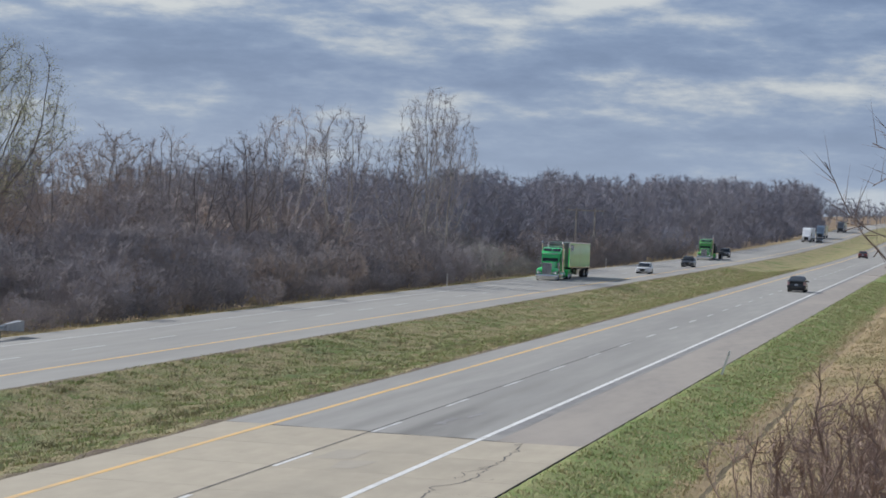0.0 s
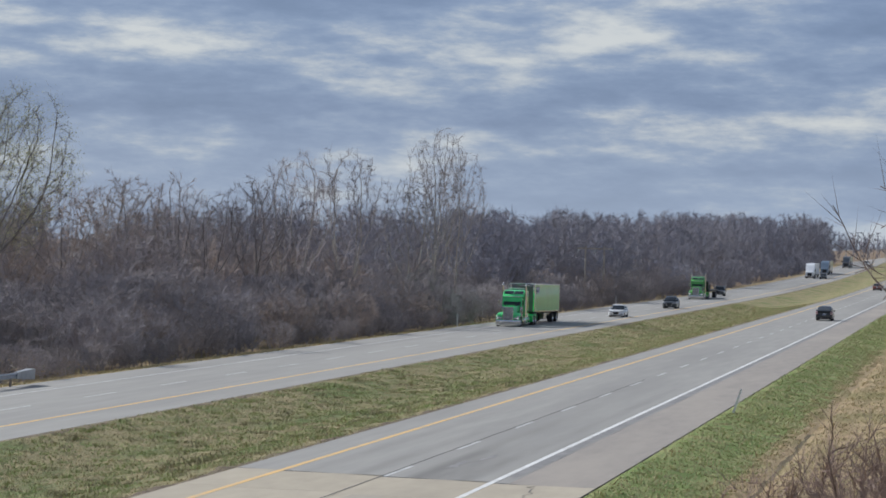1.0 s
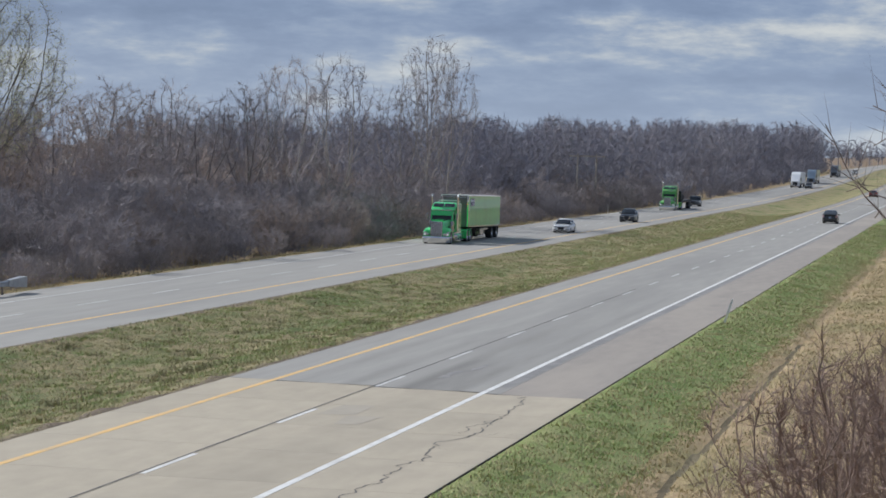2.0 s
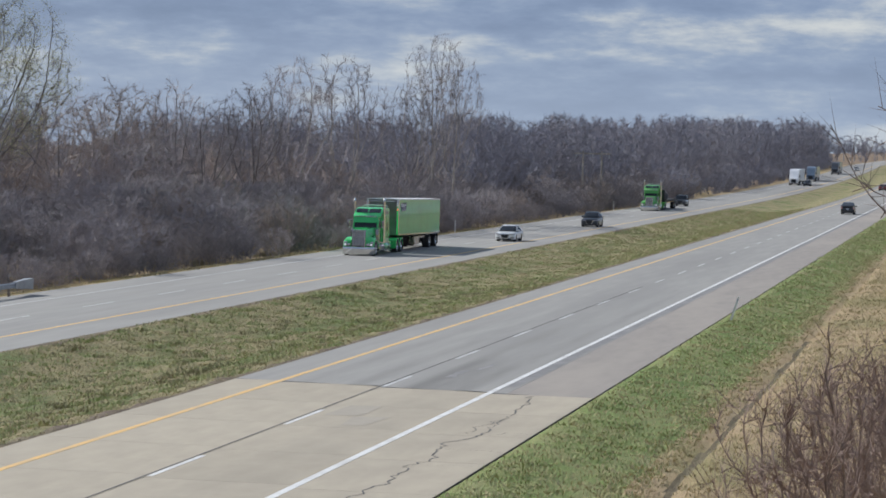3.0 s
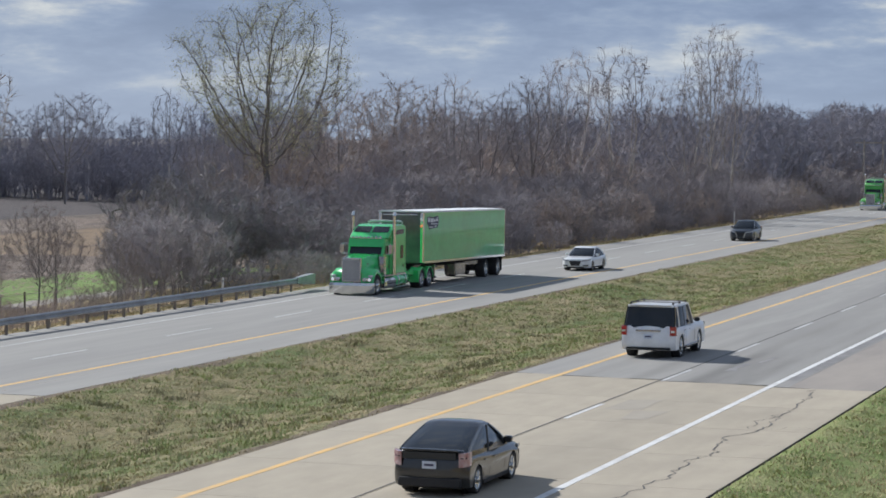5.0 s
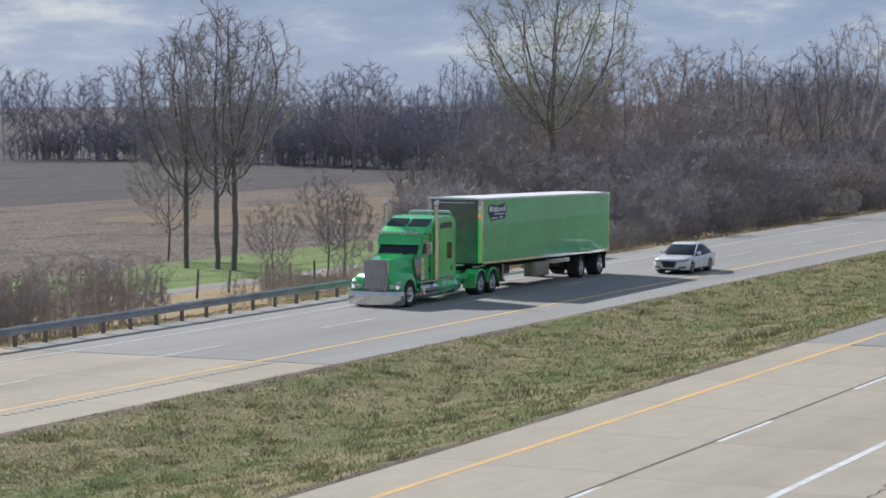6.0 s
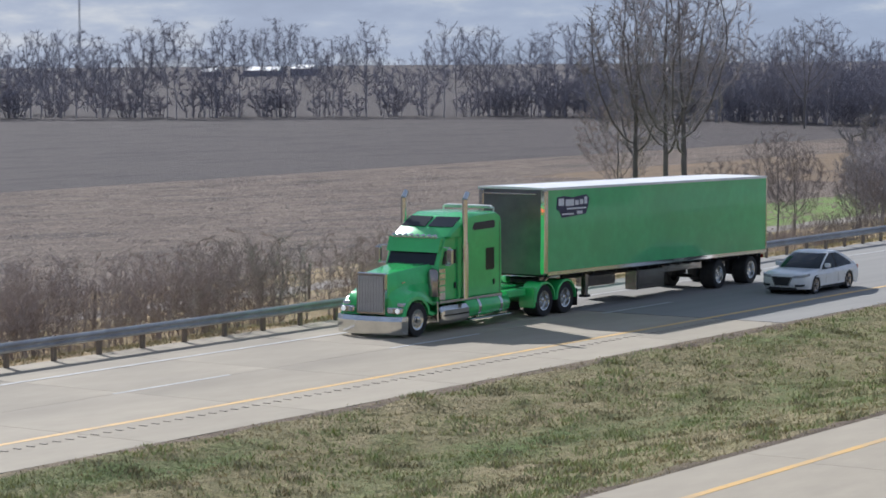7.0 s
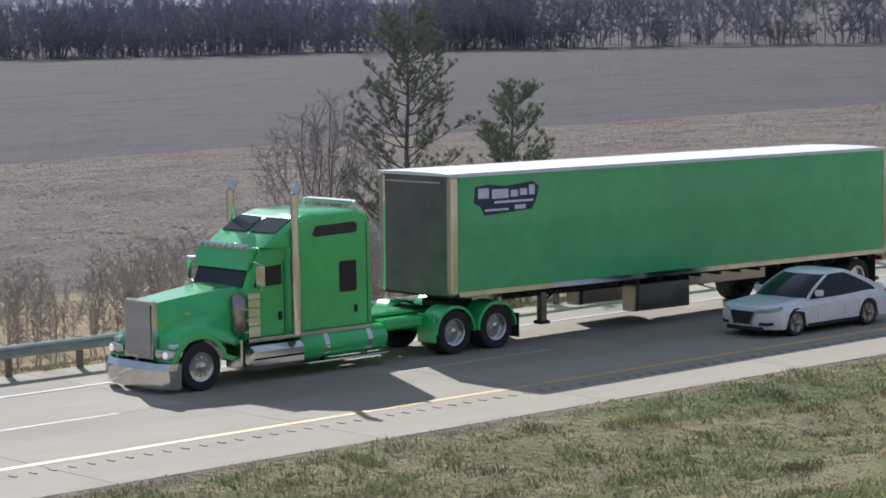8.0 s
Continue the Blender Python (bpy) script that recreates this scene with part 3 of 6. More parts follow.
# taller growth behind the belt
y = 150.0
while y < 420:
    for row in range(3):
        x = -50 - row * 10 - rng.uniform(0, 8)
        if bearing(x, y) > 23.2 or (bearing(x, y) > 20.9 and y < 200):
            continue
        if row == 0:
            again(rng.choice((brush_a, brush_b, brush_r, brush_r)), x, y, rng.uniform(1.4, 1.9), rng.uniform(0, 360))
        else:
            again(rng.choice((bare_a, bare_b, bare_c, bare_b, russet)), x, y, rng.uniform(0.6, 0.92), rng.uniform(0, 360))
    y += 9.0
# thin brush behind the guard rail
put(thin_r, -32, 78, 1.0, 0)
for i in range(230):
    y = rng.uniform(28, 118)
    k = 1.0 if y < 92 else 0.55
    if 92 < y < 104 and rng.random() < 0.75:
        continue
    again(thin_r, -29.6 - rng.uniform(0, 6.5), y, rng.uniform(0.5, 1.0) * k, rng.uniform(0, 360))
for x, y, k in ((-35.5, 127, 0.75), (-38, 133, 0.95), (-34, 131, 0.7)):
    again(brush_a, x, y, k, x * 9)
for x, y, k in ((-36, 118, 0.36), (-38.5, 121, 0.42), (-37, 112, 0.33), (-33.5, 120, 0.3)):
    again(russet, x, y, k, x * 9)


# ---- pines by the guard rail ----
def pine(name, seed, height, label):
    r = random.Random(seed)
    root = tagged(new(name), label, "tree")
    trunk, needles = [], Shape()
    p, d = Vector((0, 0, -0.2)), Vector((0.05, 0, 1)).normalized()
    top = height
    stem = [p]
    while p.z < top:
        p = p + d * 0.5 + Vector((r.uniform(-.04, .04), r.uniform(-.04, .04), 0))
        stem.append(p)
    trunk.append((stem, [0.11 * max(0.02, 1 - q.z / top) + 0.02 for q in stem], 0))

    def tuft(c, ax, size):
        for _ in range(22):
            v = (ax * 0.9 + Vector((r.uniform(-1, 1), r.uniform(-1, 1), r.uniform(-.7, 1)))).normalized() * size * r.uniform(0.6, 1.1)
            s = v.orthogonal().normalized() * 0.009
            b = len(needles.v)
            needles.v += [tuple(c - s), tuple(c + s), tuple(c + v)]
            needles.f.append((b, b + 1, b + 2))
    z = height * 0.10
    while z < height:
        k = min(1, 1 - (z - height * 0.28) / (height * 0.75))
        for _ in range(r.choice((3, 4, 5))):
            a = r.uniform(0, 6.283)
            ln = (0.5 + 2.0 * k ** 0.7 * height / 8) * r.uniform(0.5, 1.15)
            p = Vector((0.05 * z, 0, z))
            d = Vector((math.cos(a), math.sin(a), r.uniform(0.0, 0.5)))
            d.normalize()
            pts = [p]
            for i in range(4):
                d = (d + Vector((r.uniform(-.15, .15), r.uniform(-.15, .15), 0.14))).normalized()
                pts.append(pts[-1] + d * ln / 4)
            trunk.append((pts, [0.03 * (1 - i / 5) for i in range(5)], 1))
            for i in (2, 3, 4):
                for _ in range(4 if i < 4 else 5):
                    sd = (d + Vector((r.uniform(-1, 1), r.uniform(-1, 1), r.uniform(0, .7)))).normalized()
                    e = pts[i] + sd * r.uniform(0.15, 0.5)
                    trunk.append(([pts[i], e], [0.012, 0.008], 1))
                    tuft(e, sd, 0.20)
        z += 0.33
    part("trunk", tubes(trunk, lambda lv: 6 if lv == 0 else 3).mesh("trunk", M_BARK, True), root)
    part("needles", mesh_of("needles", needles.v, needles.f, M_NEEDLE), root, "tufted dark green needles")
    return root


pine_big = pine("pine_tree", 5, 8.4, "thin scraggy pine with dark green needle tufts behind the guard rail")
put(pine_big, *along(49.5, 80), 1.0, 20)
pine_small = pine("pine_tree", 9, 5.9, "young open pine with upturned branches behind the guard rail")
put(pine_small, *along(47.05, 77), 1.0, 0)
again(bare_b, *along(51.4, 79), 0.42, 30)
again(bare_c, *along(51.0, 86), 0.40, 80)
again(brush_a, *along(49.6, 82), 0.5, 30)
again(brush_b, *along(50.6, 78), 0.45, 70)


# ---- distant woods, each one mass that nobody could count ----
def woods(name, label, protos, spots, mat):
    """spots: (which, x, y, z, size, turn)."""
    verts, faces, base = [], [], 0
    for k, x, y, z, size, turn in spots:
        v, f = protos[k % len(protos)]
        c, s = math.cos(turn) * size, math.sin(turn) * size
        w = np.column_stack((v[:, 0] * c - v[:, 1] * s + x, v[:, 0] * s + v[:, 1] * c + y, v[:, 2] * size + z))
        verts.append(w)
        faces += (f + base).tolist()
        base += len(v)
    me = mesh_of(name, np.concatenate(verts).tolist(), faces, mat)
    return tagged(new(name, me), label, "woodland", kind="stuff")


def far_proto(seed, height, clear, rx, count, step, per, length, r0, twig_r, up=0.15, roots=((0, 0),)):
    rng = random.Random(seed)
    pos, par, size = colonise(rng, height, clear, rx, count, step, step * 1.3, roots, up, 0.3)
    s = tubes(limbs_of(pos, par, size, r0), lambda lv: 3)
    t = twigs_on(rng, pos, par, size, per, length, twig_r, 0.25, 3)
    b = len(s.v)
    faces = [(f[0], f[1], f[2], f[3]) for f in s.f]
    # every face goes in as a triangle, so that one array holds them all
    tri = [(f[0], f[1], f[2]) for f in faces] + [(f[0], f[2], f[3]) for f in faces] + [tuple(i + b for i in f) for f in t.f]
    return np.array(s.v + t.v), np.array(tri)


far_trees = [far_proto(70 + i, 14.5, 3.4, 3.8 + 0.3 * i, 190, 0.75, 9, 1.05, 0.016, 0.022) for i in range(5)]
far_thick = [far_proto(80 + i, 15.5, 1.2, 5.2, 170, 0.9, 7, 1.5, 0.028, 0.05) for i in range(4)]
far_light = [far_proto(85 + i, 14, 1.2, 5.2, 50, 1.6, 7, 2.4, 0.06, 0.12) for i in range(4)]
far_bush = [far_proto(90 + i, 5.2, 0.2, 3.3, 90, 0.6, 8, 1.0, 0.02, 0.04, 0.1, CLUMP) for i in range(3)]
# the far woods all share the base colour that has distance haze mixed in
rng = random.Random(8)
spots = []
for i in range(300):
    u = i / 300
    y = 300 + 760 * u ** 1.15
    x = -38 - rng.uniform(0, 1) ** 1.5 * 90
    spots.append((rng.randrange(4), x, y + rng.uniform(-4, 4), land(x, y) - 0.3, (0.86 + 0.42 * u) * rng.uniform(0.85, 1.1), rng.uniform(0, 6.28)))
woods("forest", "dense leafless dark brown forest along the far verge", far_thick, spots, M_HAZED_FAR)
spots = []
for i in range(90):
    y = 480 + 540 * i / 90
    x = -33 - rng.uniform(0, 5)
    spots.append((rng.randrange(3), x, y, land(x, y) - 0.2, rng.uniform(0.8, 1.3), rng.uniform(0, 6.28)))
woods("forest_margin", "bare brown thicket at the foot of the forest", far_bush, spots, M_HAZED_FAR)
spots = []
for i in range(90):
    x = rng.uniform(-80, 160)
    y = rng.uniform(1350, 1500)
    spots.append((rng.randrange(4), x, y, land(x, y) - 0.3, rng.uniform(0.75, 1.15), rng.uniform(0, 6.28)))
woods("distant_wood", "faint line of trees where the motorway meets the horizon", far_light, spots, M_HAZED_FAR)
spots, low = [], []
for i in range(190):
    yaw = 21.5 + 40 * i / 190 + rng.uniform(-0.2, 0.2)
    dist = 330 + 62 * smooth_step(23, 34, yaw) + rng.uniform(0, 10)
    x, y = along(yaw, dist)
    gap = 0.5 + 0.5 * noise.noise((yaw * 0.9, 0, 3))
    if rng.random() < 0.62:
        spots.append((rng.randrange(5), x, y, land(x, y) - 0.2, rng.uniform(0.65, 1.12), rng.uniform(0, 6.28)))
    if yaw < 34 or rng.random() < 0.8 * gap + 0.15 or yaw > 47:
        low.append((rng.randrange(3), x, y + 6, land(x, y) - 0.2, rng.uniform(0.7, 1.3), rng.uniform(0, 6.28)))
for i in range(60):
    yaw = rng.choice((rng.uniform(21, 31), rng.uniform(46, 62)))
    x, y = along(yaw, rng.uniform(350, 420) + 50 * smooth_step(28, 40, yaw))
    spots.append((rng.randrange(5), x, y, land(x, y) - 0.2, rng.uniform(0.7, 1.0), rng.uniform(0, 6.28)))
    low.append((rng.randrange(3), x, y, land(x, y) - 0.2, rng.uniform(1.1, 1.7), rng.uniform(0, 6.28)))
woods("hedgerow_trees", "row of bare trees along the far end of the field", far_trees, spots, M_HAZED_FAR)
woods("hedgerow_scrub", "bare scrub under the trees along the field's end", far_bush, low, M_HAZED_FAR)
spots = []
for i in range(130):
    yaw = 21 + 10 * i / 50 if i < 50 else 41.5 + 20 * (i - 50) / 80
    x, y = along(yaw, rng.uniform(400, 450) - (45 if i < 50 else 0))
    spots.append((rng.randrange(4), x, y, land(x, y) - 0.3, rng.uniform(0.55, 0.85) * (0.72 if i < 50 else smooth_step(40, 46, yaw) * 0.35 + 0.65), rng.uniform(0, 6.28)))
woods("field_wood", "dense leafless wood behind the end of the field", far_thick, spots, M_HAZED_FAR)
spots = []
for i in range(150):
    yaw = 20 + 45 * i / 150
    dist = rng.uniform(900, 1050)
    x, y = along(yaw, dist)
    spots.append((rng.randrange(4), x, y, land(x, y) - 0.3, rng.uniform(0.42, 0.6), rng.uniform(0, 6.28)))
woods("horizon_wood", "dark line of woods on the horizon beyond the fields", far_light, spots, M_HAZED_FAR)


# ---- trees close to the overpass, beside the near verge ----
near_tree = grown("bare_tree", 101, "spreading bare tree on the embankment, thin dark branches", "tree", 8.8, 4.3, 4.0, 230, 0.28, 0.42, 0.008, M_STALK, M_STALK, 2, 0.6, 0.006, up=0.02)
put(near_tree, 23.9, 34, 1.0, 200)
near_brush = grown("thorn_brush", 103, "reddish-brown bare thorn brush on the embankment", "shrub", 4.4, 0.3, 2.2, 300, 0.22, 0.28, 0.008, M_STALK, M_THORNTWIG, 5, 0.5, 0.0065, up=0.3, roots=CLUMP, stems=True, base=0.3, twig_up=0.5, fine=2.6)
put(near_brush, 20.9, 36, 1.05, 0)
for x, y, k, a in ((21.8, 37, 1.15, 60), (20.9, 42, 1.0, 120), (22.6, 41, 1.2, 200), (21.6, 47, 1.05, 280), (23.2, 46, 1.25, 20), (21.6, 33.5, 0.9, 190), (22.3, 53, 1.1, 80), (21.8, 59, 1.0, 140), (22.0, 34.5, 1.1, 250)):
    again(near_brush, x, y, k, a)


# ---- vehicles: each drives along +y in its own space, wheels on z = 0 ----
def paint_mat(name, a, rough=0.32, metal=0.0):
    return surface(name, a, tuple(v * 0.86 for v in a), 2.5, rough, tuple(v * 0.8 for v in a), 0.6, coat=0.7, metal=metal)


M_GREEN = paint_mat("lime_green_paint", (0.065, 0.58, 0.15), 0.2)
M_GREEN2 = paint_mat("trailer_green_paint", (0.08, 0.52, 0.19), 0.36)
M_DKGREEN = surface("dark_green_chassis", (0.02, 0.12, 0.03), (0.03, 0.16, 0.04), 3, 0.5)
M_CHROME = surface("polished_chrome", (0.72, 0.72, 0.70), (0.60, 0.60, 0.58), 2, 0.12, metal=1.0)
M_STEEL = surface("polished_stainless_sheet", (0.42, 0.38, 0.35), (0.34, 0.31, 0.29), 1.5, 0.22, (0.28, 0.25, 0.23), 0.5, metal=0.9)
M_RUBBER = surface("tyre_rubber", (0.022, 0.022, 0.023), (0.035, 0.034, 0.033), 6, 0.85)
M_DARK = surface("black_underbody", (0.02, 0.02, 0.021), (0.032, 0.031, 0.03), 3, 0.8)
M_GLASS = surface("dark_tinted_glass", (0.018, 0.022, 0.026), (0.026, 0.030, 0.034), 1, 0.07, spec=0.35)
M_NOSE = surface("dull_dark_stainless_wall", (0.15, 0.145, 0.15), (0.115, 0.11, 0.115), 1.2, 0.34, (0.20, 0.19, 0.185), 0.5, metal=0.55)
M_GRILLE = surface("grey_grille_mesh", (0.15, 0.15, 0.155), (0.11, 0.11, 0.115), 6, 0.5)
M_HEADLAMP = surface("smoked_headlamp", (0.30, 0.31, 0.33), (0.42, 0.43, 0.45), 9, 0.12, coat=0.8)
M_CLEARLAMP = surface("pale_pink_lamp_lens", (0.50, 0.37, 0.37), (0.34, 0.16, 0.16), 9, 0.15, coat=0.8)
M_LENS = surface("headlamp_lens", (0.75, 0.77, 0.78), (0.62, 0.65, 0.68), 9, 0.1, metal=0.5)
M_ROOFWHITE = surface("white_trailer_roof", (0.80, 0.80, 0.79), (0.70, 0.70, 0.69), 1, 0.5)
M_BARS = surface("brushed_bright_bars", (0.60, 0.60, 0.60), (0.50, 0.50, 0.51), 6, 0.35, metal=0.45)
M_REDLAMP = surface("red_tail_lamp", (0.42, 0.02, 0.02), (0.30, 0.015, 0.015), 6, 0.15, coat=0.6)
M_BEACON = glow("red_beacon", (0.9, 0.10, 0.05), 1.5)
M_BEAM = glow("lit_headlamp", (0.95, 0.95, 0.90), 0.25)
M_WHITECAR = paint_mat("pearl_white_paint", (0.84, 0.84, 0.83), 0.3)
M_BLACKCAR = paint_mat("black_paint", (0.016, 0.017, 0.018), 0.25)
M_DARKCAR = paint_mat("charcoal_blue_paint", (0.035, 0.042, 0.052), 0.28)
M_REDCAR = paint_mat("dull_red_paint", (0.20, 0.06, 0.05), 0.35)
M_BLUEGREY = paint_mat("blue_grey_paint", (0.12, 0.17, 0.23), 0.4)
M_PLATE = surface("pale_plate", (0.62, 0.66, 0.72), (0.55, 0.58, 0.64), 4, 0.5)
M_NAVY = surface("navy_vinyl", (0.03, 0.032, 0.075), (0.045, 0.045, 0.10), 4, 0.5)
M_VINYLWHITE = surface("white_vinyl", (0.78, 0.78, 0.80), (0.68, 0.68, 0.72), 4, 0.5)
M_YELLOWCHAIN = surface("yellow_straps", (0.6, 0.45, 0.06), (0.5, 0.38, 0.06), 4, 0.7)

MESHES = {}


def wheel(parent, x, y, r, w, chrome=True, dual=False, spokes=10):
    """A wheel on its axle; the outer face looks away from the vehicle's middle."""
    side = -1 if x < 0 else 1
    hub = new("wheel")
    hub.parent = parent
    hub.matrix_basis = pose(x, y, r, 0, 0, 0 if side > 0 else 180)
    key = (r, w, chrome, dual, spokes)
    if key not in MESHES:
        ri = r * (0.60 if r > 0.45 else 0.70)
        t = Shape().lathe([(-w, ri), (-w, r * 0.93), (-w + 0.03, r), (-0.03, r), (0, r * 0.94), (-0.015, ri * 1.03), (-0.05, ri)], 28)
        d = 0.13 if dual else 0.035
        rim = Shape().lathe([(-0.02, ri * 1.03), (-0.03, ri * 0.93), (-d, ri * 0.86), (-d, ri * 0.35), (-d + 0.06, ri * 0.3), (-d + 0.075, 0.001)], 28)
        for k in range(spokes):
            a = 6.28318 * k / spokes
            c, s = math.cos(a), math.sin(a)
            if r > 0.45:
                rim.cyl((-d + 0.002, c * ri * 0.62, s * ri * 0.62), (-d + 0.008, c * ri * 0.62, s * ri * 0.62), ri * 0.11, n=6)
            else:
                u = Vector((0, c, s))
                v = Vector((0, -s, c)) * ri * 0.10
                rim.loft([[tuple(u * q + v * m + Vector((o, 0, 0))) for m, o in ((1, -0.05), (1, -0.012), (-1, -0.012), (-1, -0.05))] for q in (ri * 0.15, ri * 0.97)])
        MESHES[key] = (t.mesh("tyre", M_RUBBER, True), rim.mesh("rim", M_CHROME if chrome else M_STEEL, True))
    tyre, rim = MESHES[key]
    part("tyre", tyre, hub)
    part("rim", rim, hub, "bright polished rim" if chrome else "dark alloy rim")
    return hub


def arc(cy, cz, r, a0, a1, n=12):
    return [(cy + r * math.cos(radians(a0 + (a1 - a0) * i / n)), cz + r * math.sin(radians(a0 + (a1 - a0) * i / n))) for i in range(n + 1)]


def hull(rings):
    """Rounded rings along y: (y, half width at bottom, at shoulder, at top, z bottom, z shoulder, z top)."""
    out = []
    for y, hb, hs, ht, zb, zs, zt in rings:
        h = [(hb * 0.8, zb), (hb, zb + (zs - zb) * 0.12), (hs, zb + (zs - zb) * 0.5), (hs * 0.995, zs), (ht + (hs - ht) * 0.35, zt - (zt - zs) * 0.18), (ht, zt), (ht * 0.45, zt + 0.012)]
        out.append([(x, y, z) for x, z in h] + [(-x, y, z) for x, z in reversed(h)])
    return Shape().loft(out)


SPIN = []


def tractor(name, label, paint, sleeper=True, chromed=True, beacon=True):
    root = tagged(new(name), label, "truck")
    fr = Shape()
    for sx in (-1, 1):
        fr.box(sx * 0.43 - 0.05, sx * 0.43 + 0.05, -9.3, 0.55, 0.78, 1.02)
    for y in (-1.5, -5.5, -6.4, -8.0, -9.2):
        fr.box(-0.42, 0.42, y - 0.06, y + 0.06, 0.80, 0.98)
    for y in (0, -7.3, -8.62):
        fr.cyl((-1.0, y, 0.52), (1.0, y, 0.52), 0.09, n=8)
    part("chassis", fr.mesh("chassis", M_DKGREEN), root, "dark green ladder chassis")
    bp = Shape()
    secs = [(-1.24, 0.62), (-1.20, 0.80), (-0.9, 0.95), (-0.4, 1.02), (0.4, 1.02), (0.9, 0.95), (1.20, 0.80), (1.24, 0.62)]
    bp.loft([[(x, y, 0.11), (x, y - 0.05, 0.11), (x, y - 0.08, 0.66), (x, y + 0.0, 0.66), (x, y + 0.055, 0.52)] for x, y in secs])
    part("bumper", bp.mesh("bumper", M_CHROME), root, "deep mirror-polished chrome bumper")
    part("hood", hull([(0.66, 0.40, 0.50, 0.40, 0.74, 1.55, 1.86), (0.62, 0.46, 0.53, 0.43, 0.74, 1.6, 1.90), (-0.3, 0.58, 0.66, 0.52, 0.80, 1.66, 2.0), (-1.0, 0.72, 0.80, 0.62, 0.85, 1.72, 2.07), (-1.42, 0.80, 0.90, 0.72, 0.88, 1.76, 2.10)]).mesh("hood", paint, True), root)
    gr = Shape().prism([(0.64, 0.70), (0.64, 1.93), (0.70, 1.96), (0.76, 1.93), (0.78, 0.70)], -0.53, 0.53, 0.03)
    grille = part("grille", gr.mesh("grille", M_CHROME), root, "tall chrome radiator grille")
    part("mesh_panel", Shape().box(-0.46, 0.46, 0.77, 0.785, 0.78, 1.86).mesh("mesh_panel", M_GRILLE), grille)
    for i in range(16):
        x = -0.44 + 0.88 * i / 15
        me = MESHES.setdefault("grille_bar", Shape().cyl((0, 0.79, 0.76), (0, 0.785, 1.86), 0.019, n=6).mesh("grille_bar", M_BARS))
        part("grille_bar", me, grille, m=pose(x, 0, 0))
    for sx in (-1, 1):
        lo, hi = (sx * 1.2, sx * 0.5)
        x0, x1 = min(lo, hi), max(lo, hi)
        f = Shape().prism([(0.72, 0.66)] + arc(0.0, 0.52, 0.74, 35, 165) + [(-1.0, 0.62), (-0.85, 0.55)] + arc(0.0, 0.52, 0.64, 170, 12), x0, x1, 0.03)
        part("front_fender", f.mesh("front_fender", paint, True), root)
        blend = Shape().loft([[(sx * hi_x, y, z_hi), (sx * (hi_x + 0.10), y, z_hi - 0.10), (sx * (lo_x - 0.10), y, z_lo + 0.13), (sx * lo_x, y, z_lo), (sx * lo_x, y, z_lo - 0.12), (sx * hi_x, y, z_lo - 0.12)]
                               for y, hi_x, z_hi, lo_x, z_lo in ((0.62, 0.44, 1.30, 0.78, 0.98), (0.45, 0.52, 1.42, 1.10, 1.10), (0.10, 0.58, 1.52, 1.19, 1.24), (-0.35, 0.64, 1.58, 1.19, 1.22), (-0.75, 0.72, 1.60, 1.12, 1.08), (-1.15, 0.80, 1.55, 1.0, 0.95))])
        part("fender_blend", blend.mesh("fender_blend", paint, True), root, "fender crown flowing into the hood side")
        part("hood_emblem", Shape().box(sx * 0.625 - 0.012, sx * 0.625 + 0.012, -0.42, 0.02, 1.60, 1.635).mesh("hood_emblem", M_CHROME), root, "thin chrome hood strip")
        part("ladder_panel", Shape().box(sx * 1.035 - 0.02, sx * 1.035 + 0.02, -1.74, -1.42, 0.98, 1.96, 0.012).mesh("ladder_panel", M_CHROME), root, "polished cowl panel behind the air cleaner")
        for z in (1.22, 1.42, 1.62, 1.80):
            part("panel_rib", Shape().box(sx * 1.062 - 0.012, sx * 1.062 + 0.012, -1.74, -1.42, z, z + 0.03).mesh("panel_rib", paint), root)
        part("tank_step", Shape().box(sx * 1.08 - 0.16, sx * 1.08 + 0.16, -5.25, -2.9, 0.255, 0.30, 0.012).mesh("tank_step", M_CHROME), root, "bright step rail below the tank")
        part("mud_guard", Shape().box(sx * 0.94 - 0.28, sx * 0.94 + 0.28, -1.12, -1.06, 0.34, 0.98, 0.02).mesh("mud_guard", M_CHROME), root, "polished splash guard behind the front wheel")
        lamp = part("headlight", Shape().box(sx * 0.88 - 0.27, sx * 0.88 + 0.27, 0.42, 0.80, 0.74, 0.93, 0.04).mesh("headlight", M_CHROME), root, "chrome headlamp pod")
        for k in (-1, 1):
            part("lens", Shape().cyl((sx * 0.88 + k * 0.13, 0.79, 0.83), (sx * 0.88 + k * 0.13, 0.825, 0.83), 0.085, 0.07).mesh("lens", M_BEAM if k == sx else M_LENS), lamp)
        part("turn_signal", Shape().box(sx * 1.02 - 0.12, sx * 1.02 + 0.12, 0.46, 0.66, 0.95, 1.06, 0.03).mesh("turn_signal", M_LENS), root, "clear turn signal with chrome rim")
        part("air_cleaner", Shape().lathe([(1.12, 0.001), (1.12, 0.15), (1.16, 0.17), (1.86, 0.17), (1.96, 0.12), (2.0, 0.001)], 18, "z", (sx * 0.94, -1.22, 0)).mesh("air_cleaner", M_STEEL, True), root, "dull steel air cleaner canister")
        mir = part("mirror", Shape().box(sx * 1.36 - 0.10, sx * 1.36 + 0.10, -1.60, -1.48, 2.10, 2.58, 0.03).mesh("mirror", M_CHROME), root, "chrome side mirror on a tubular arm")
        arm = Shape()
        for z in (2.08, 2.62):
            arm.cyl((sx * 0.98, -1.62, z), (sx * 1.36, -1.54, z), 0.018, n=6)
